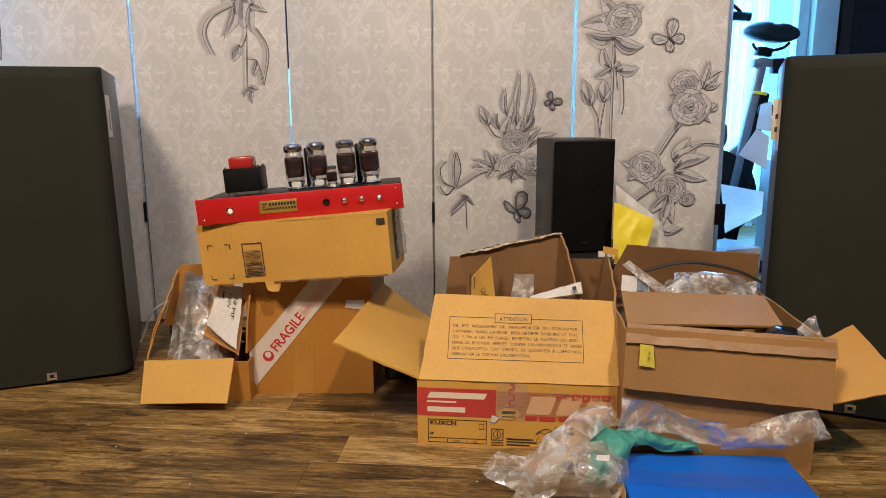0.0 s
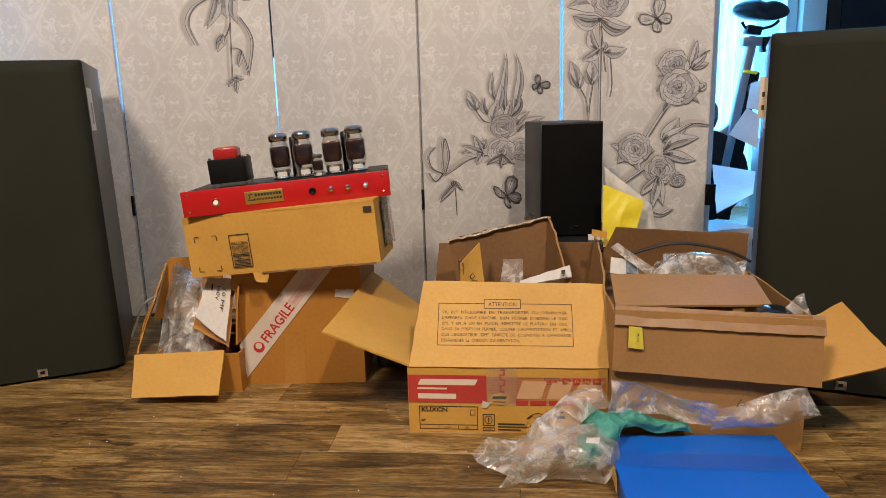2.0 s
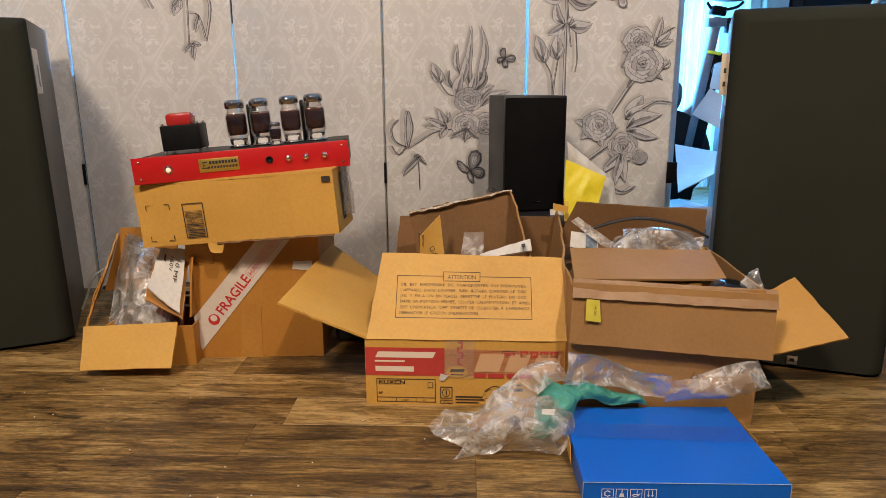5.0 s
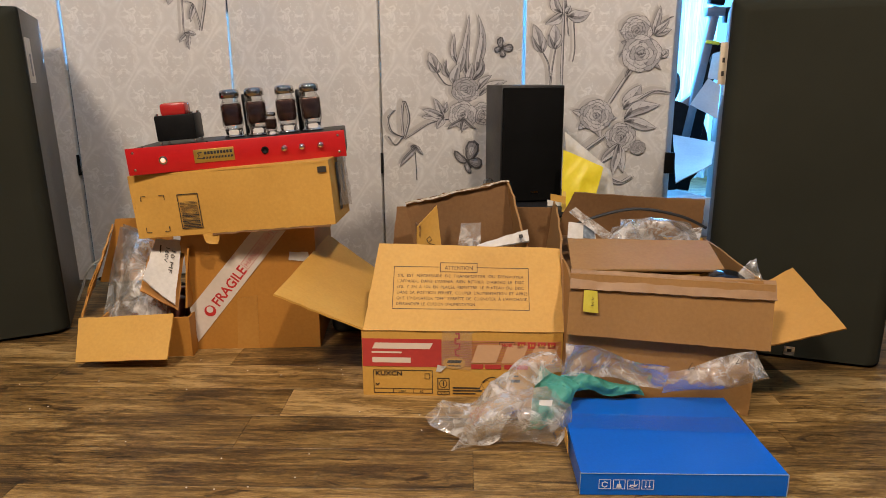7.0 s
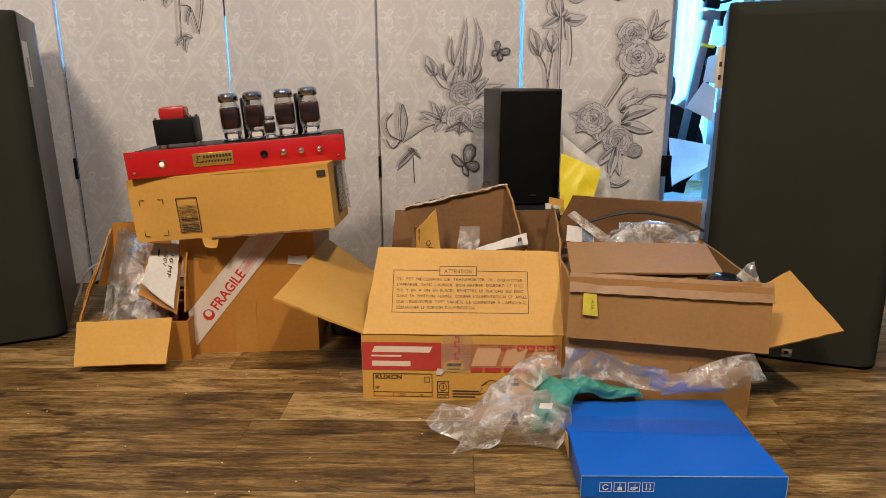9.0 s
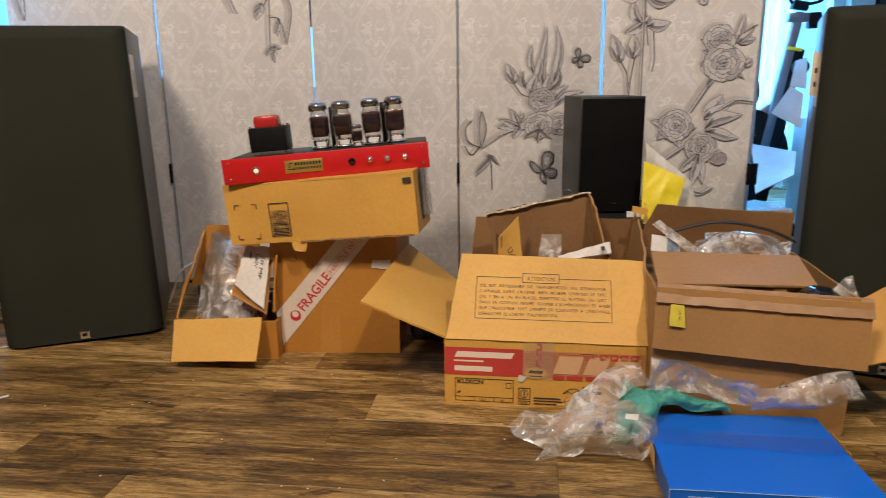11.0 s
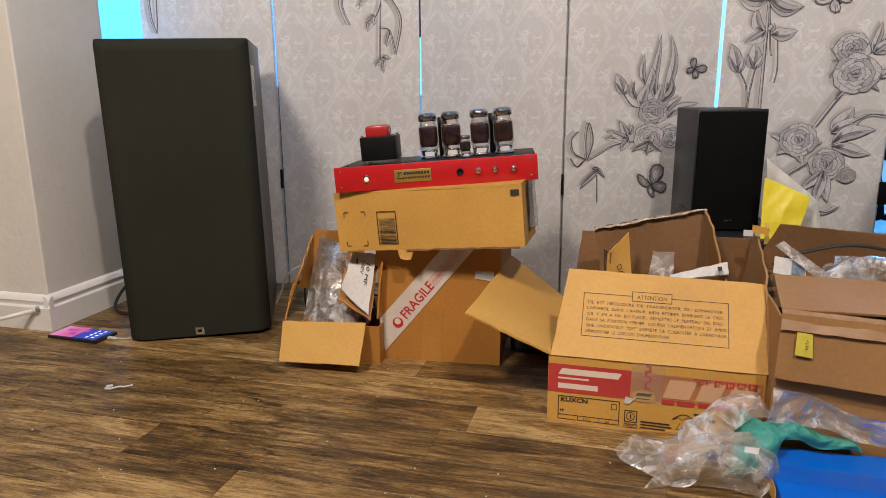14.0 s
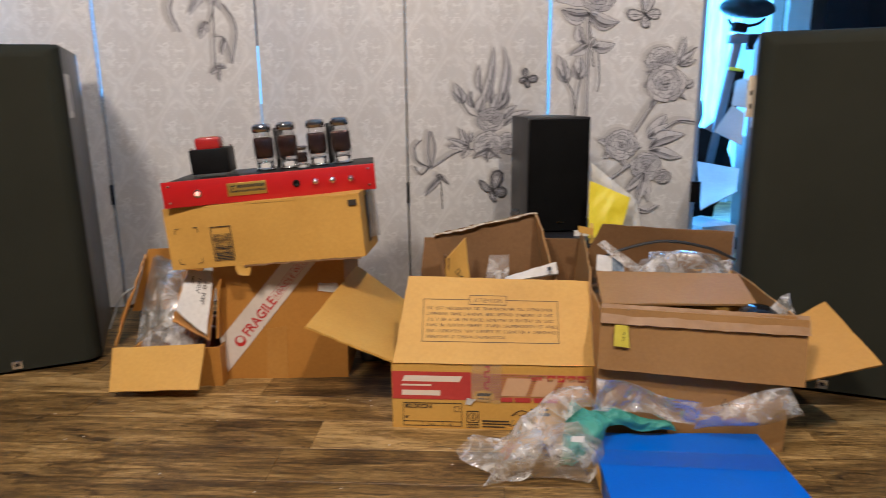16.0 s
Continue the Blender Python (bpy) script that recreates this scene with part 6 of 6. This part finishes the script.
for u, v_, w_ in ((-0.04, 0.01, 0.03), (-0.02, -0.012, 0.018), (0.005, 0.012, 0.012)):
    part("screen_patch", block((w_, 0.014, 0.0004), Matrix.Translation((u, v_, 0.0106))), glow("screen_dark_pink", (0.35, 0.05, 0.25), 0.6), phone, local=True)
part("plug", block((0.028, 0.010, 0.006), Matrix.Translation((0.093, 0.004, 0.0045)), 0.002), paper_white, phone, "white charger plug", local=True)
lead = thing("charging_cable", Matrix.Translation((-1.15, 1.45, 0.003)), "thin white charging cable on the floor", "cable")
part("wire", tube_mesh([(-1.180, 1.412, 0.004), (-1.15, 1.425, 0.003), (-1.12, 1.46, 0.003), (-1.10, 1.52, 0.003), (-1.12, 1.6, 0.003)], 0.0018), paper_white, lead)
wire = thing("speaker_cable", Matrix.Translation((-1.3, 1.66, 0.006)), "black speaker cable looping behind a loudspeaker", "cable")
part("wire", tube_mesh([(-1.18, 1.62, 0.005), (-1.28, 1.585, 0.005), (-1.36, 1.62, 0.010), (-1.37, 1.69, 0.055), (-1.32, 1.74, 0.085), (-1.24, 1.74, 0.08)], 0.0045), rubber, wire)
wire2 = thing("speaker_cable", Matrix.Translation((-0.8, 1.86, 0.02)), "black speaker cable running behind the cartons", "cable")
part("wire", tube_mesh([(-0.93, 1.90, 0.03), (-0.86, 1.86, 0.05), (-0.76, 1.84, 0.035), (-0.66, 1.80, 0.05), (-0.55, 1.82, 0.02)], 0.005), rubber, wire2)
wire3 = thing("grey_cable", Matrix.Translation((-0.72, 1.70, 0.0)), "pale grey cable arching beside a small carton", "cable")
part("wire", tube_mesh([(-0.8922, 1.7200, 0.0251), (-0.8733, 1.7200, 0.0641), (-0.8584, 1.7150, 0.0980), (-0.8358, 1.7100, 0.1240), (-0.8059, 1.7000, 0.1420), (-0.7848, 1.6900, 0.1508)], 0.003), mottled("grey_wire", (0.4, 0.4, 0.38), (0.5, 0.5, 0.48), 30, 0.4, 0.0), wire3)
part("wire", tube_mesh([(-0.80, 1.72, 0.01), (-0.79, 1.70, 0.08), (-0.76, 1.68, 0.14), (-0.71, 1.66, 0.19)], 0.0025), rubber, wire3)
stop = thing("door_stop", Matrix.Translation((-1.45, 1.4, 0.05)), "white spring door stop on the baseboard", "door stop")
part("spring", rod(bmesh.new(), (-1.430, 1.425, 0.058), (-1.487, 1.352, 0.050), 0.0062, 0.0050), white_paint, stop, smooth=True)
part("tip", rod(bmesh.new(), (-1.487, 1.352, 0.050), (-1.497, 1.340, 0.0485), 0.0075), white_paint, stop, "white rubber tip", smooth=True)
part("mount", rod(bmesh.new(), (-1.428, 1.4265, 0.058), (-1.434, 1.418, 0.0575), 0.010), chrome, stop)
scrap = thing("paper_scrap", Matrix.Translation((-0.97, 1.16, 0)), "small torn scrap of white paper on the floor", "paper scrap")
part("scrap", tube_mesh([(-0.998, 1.163, 0.0035), (-0.985, 1.166, 0.004), (-0.990, 1.150, 0.004), (-0.976, 1.150, 0.005), (-0.966, 1.164, 0.0045), (-0.955, 1.168, 0.004), (-0.945, 1.180, 0.0035)], 0.0021), paper_white, scrap)
rngc = random.Random(3)
crumb = tagged(part("floor_crumbs", (lambda bm: [lathe(bm, [(0, 0), (0.0016, 0.0006), (0.0008, 0.0016), (0, 0.0018)], Matrix.Translation((rngc.uniform(-1.2, 0.3), rngc.uniform(0.85, 1.4), 0.0003)), 5) for _ in range(46)] and bm)(bmesh.new()), paper_white), "tiny pale crumbs scattered on the floor", "debris", kind="stuff")

# ---- room behind the screen ----
bike = thing("exercise_bike", Matrix.Translation((1.20, 3.05, 0)), "dark exercise bike with a padded saddle by the window", "exercise bike")
steel = mottled("grey_steel_tube", (0.14, 0.15, 0.17), (0.20, 0.21, 0.23), 20, 0.35, 0.05, metal=0.3)
bm = bmesh.new()
bmesh.ops.create_uvsphere(bm, u_segments=28, v_segments=16, radius=1.0)
for v_ in bm.verts:
    x, y, z = v_.co
    wide = 0.34 + 0.66 / (1 + math.exp((x - 0.05) * 7))
    v_.co = (x * 0.110, y * 0.085 * wide, (z * 0.045 if z > 0 else z * 0.040) - 0.010 * math.exp(-((x - 0.12) / 0.22) ** 2) * (z > 0) - 0.008 * x)
bmesh.ops.transform(bm, matrix=Matrix.Translation((1.172, 3.0, 0.965)) @ Matrix.Rotation(radians(-4), 4, "Z"), verts=bm.verts)
part("saddle", bm, rubber, bike, "black padded saddle", smooth=True)
rails = tube_mesh([(1.10, 3.0, 0.925), (1.12, 3.0, 0.900), (1.17, 3.0, 0.895), (1.22, 3.0, 0.905), (1.245, 3.0, 0.925)], 0.006)
part("saddle_rail", rails, black_metal, bike)
part("clamp", block((0.06, 0.05, 0.035), pose(1.145, 3.0, 0.89, 0, 10, 0), 0.006), black_metal, bike)
part("slide", block((0.12, 0.045, 0.035), pose(1.165, 3.0, 0.845, 0, 0, 0), 0.003), steel, bike, "grey square slide tube")
part("clamp_knob", block((0.045, 0.05, 0.06), pose(1.20, 2.99, 0.832), 0.006), black_metal, bike)
part("seat_post", block((0.034, 0.035, 0.62), pose(1.098, 3.0, 0.56, 0, 9, 0), 0.004), steel, bike, "grey rectangular seat post")
part("post_sleeve", block((0.052, 0.05, 0.62), pose(1.112, 3.01, 0.42, 0, 8, 0), 0.006), black_metal, bike)
part("collar", block((0.056, 0.055, 0.014), pose(1.138, 3.0, 0.725, 0, 8, 0), 0.004), yellow_card, bike, "yellow collar ring")
part("knob", lathe(bmesh.new(), [(0.0, 0), (0.032, 0), (0.034, 0.01), (0.030, 0.022), (0, 0.024)], Matrix.Translation((1.160, 2.97, 0.655)) @ Matrix.Rotation(radians(90), 4, "X"), 18), rubber, bike, "round black adjusting knob", smooth=True)
part("handlebar", tube_mesh([(0.92, 3.3, 1.10), (1.02, 3.28, 1.075), (1.10, 3.26, 1.07), (1.17, 3.26, 1.065)], 0.020), rubber, bike, "black padded handlebar", smooth=True)
part("handlebar", tube_mesh([(0.92, 3.3, 1.17), (1.03, 3.28, 1.15), (1.10, 3.26, 1.11), (1.13, 3.26, 1.08)], 0.008), black_metal, bike)
part("side_lever", tube_mesh([(0.97, 3.0, 0.55), (1.0, 2.98, 0.60), (1.005, 2.96, 0.54), (0.985, 2.98, 0.48)], 0.009), rubber, bike)
part("flywheel", rod(bmesh.new(), (0.96, 2.99, 0.30), (0.96, 3.07, 0.30), 0.20, seg=40), black_metal, bike, "dark flywheel")
part("frame_bar", block((0.36, 0.05, 0.06), pose(1.00, 3.03, 0.42, 0, -38, 0), 0.01), steel, bike)
part("foot_bar", block((0.06, 0.42, 0.05), pose(1.17, 3.0, 0.025), 0.008), black_metal, bike)
part("foot_bar", block((0.06, 0.42, 0.05), pose(0.72, 3.0, 0.025), 0.008), black_metal, bike)
part("base_rail", block((0.50, 0.06, 0.05), pose(0.95, 3.0, 0.065), 0.008), black_metal, bike)

white_card = mottled("white_carton", (0.42, 0.42, 0.41), (0.54, 0.54, 0.53), 8, 0.6, 0.08)
grey_box = thing("white_carton", pose(0.945, 2.66, 0, 0, 0, 20), "white carton with a loose open lid", "cardboard box")
part("body", block((0.15, 0.20, 0.15), Matrix.Translation((0, 0, 0.075)), 0.003), white_card, grey_box, local=True)
part("lid", slab([(0.8853, 2.5000, 0.2159), (1.0250, 2.5500, 0.2795), (1.1192, 2.8000, 0.3342), (0.9527, 2.8000, 0.3628)], 0.004, 8, 8, 0.004, 0.001, 161), white_card, grey_box)
part("print_bar", polys([rect(-0.02, 0.05, 0.05, 0.066)], Matrix.Translation((0, -0.1015, 0)) @ FRONT), print_mid, grey_box, local=True)
pile = thing("paper_carton", pose(1.28, 2.85, 0, 0, 0, -6), "white carton with sheets of paper on top", "cardboard box")
part("body", block((0.26, 0.22, 0.46), Matrix.Translation((0, 0, 0.23)), 0.003), white_card, pile, local=True)
part("sheet", slab([(0.9646, 2.6600, 0.4895), (1.0610, 2.6400, 0.4364), (1.0911, 2.7200, 0.5544), (1.0505, 2.7400, 0.5839)], 0.002, 8, 8, 0.006, 0.001, 162), white_card, pile, "slanting white sheet")
part("sheet", slab([(1.0484, 2.7400, 0.5839), (1.0996, 2.7200, 0.5754), (1.1130, 2.7800, 0.6856), (1.0794, 2.8000, 0.6736)], 0.002, 8, 8, 0.006, 0.001, 163), white_card, pile)
cab = thing("dark_cabinet", pose(1.885, 3.2, 0), "dark glass-fronted cabinet by the window", "cabinet")
part("body", block((0.75, 0.40, 1.9), Matrix.Translation((0.02, 0.2, 0.95)), 0.004), mottled("dark_wood", (0.012, 0.008, 0.007), (0.03, 0.02, 0.016), 8, 0.3, 0.05), cab, local=True)
part("glass_door", block((0.66, 0.006, 1.7), Matrix.Translation((0.02, -0.004, 0.98)), 0.001), material("dark_glass", (0.012, 0.012, 0.014), 0.08), cab, local=True)
post = structure("door_jamb", span((1.42, 3.20, 0), (1.518, 3.32, 2.45), 0.004), white_paint, "pale painted door jamb beside the window", "trim")
structure("door_jamb_edge", span((1.372, 3.25, 0), (1.418, 3.32, 2.45), 0.004), white_paint, "narrow pale door stop strip", "trim")
curtain_bm = bmesh.new()
prev = None
for i in range(120):
    x = 0.50 + i * (1.0 / 119)
    y = 3.95 + 0.025 * math.sin(i * 0.9) + 0.012 * math.sin(i * 0.37 + 1)
    cur = (curtain_bm.verts.new((x, y, 0.03)), curtain_bm.verts.new((x, y, 2.3)))
    if prev:
        curtain_bm.faces.new((prev[0], cur[0], cur[1], prev[1]))
    prev = cur
sheer = bpy.data.materials.new("sheer_curtain")
sheer.use_nodes = True
snt = sheer.node_tree
snt.nodes.remove(snt.nodes["Principled BSDF"])
s_tr, s_tl = snt.nodes.new("ShaderNodeBsdfTransparent"), snt.nodes.new("ShaderNodeBsdfTranslucent")
s_tl.inputs[0].default_value = (0.8, 0.84, 0.86, 1)
s_mx = snt.nodes.new("ShaderNodeMixShader")
s_n = snt.nodes.new("ShaderNodeTexNoise")
s_n.inputs["Scale"].default_value = 14
snt.links.new(s_n.outputs[0], s_mx.inputs[0])
snt.links.new(s_tr.outputs[0], s_mx.inputs[1])
snt.links.new(s_tl.outputs[0], s_mx.inputs[2])
snt.links.new(s_mx.outputs[0], snt.nodes["Material Output"].inputs[0])
curt = thing("sheer_curtain", Matrix.Translation((0.2, 3.95, 0)), "sheer white lace curtain over the window", "curtain")
part("cloth", curtain_bm, sheer, curt, smooth=True)
# pale things on the far side of the loudspeaker
clutter = thing("storage_box", pose(1.50, 2.45, 0), "pale storage box with a black item on top", "storage box")
part("body", block((0.50, 0.35, 0.775), Matrix.Translation((0.06, 0, 0.388)), 0.006), white_card, clutter, local=True)
camera_bag = thing("chrome_gadget", Matrix.Translation((1.46, 2.36, 0.78)), "black and chrome gadget on a storage box", "gadget")
part("grip", tube_mesh([(1.40, 2.36, 0.79), (1.41, 2.36, 0.84), (1.45, 2.36, 0.87), (1.50, 2.36, 0.87)], 0.012), chrome, camera_bag, smooth=True)
part("case", block((0.12, 0.10, 0.085), pose(1.50, 2.38, 0.822), 0.015, 3), rubber, camera_bag, smooth=True)

lay_planks()
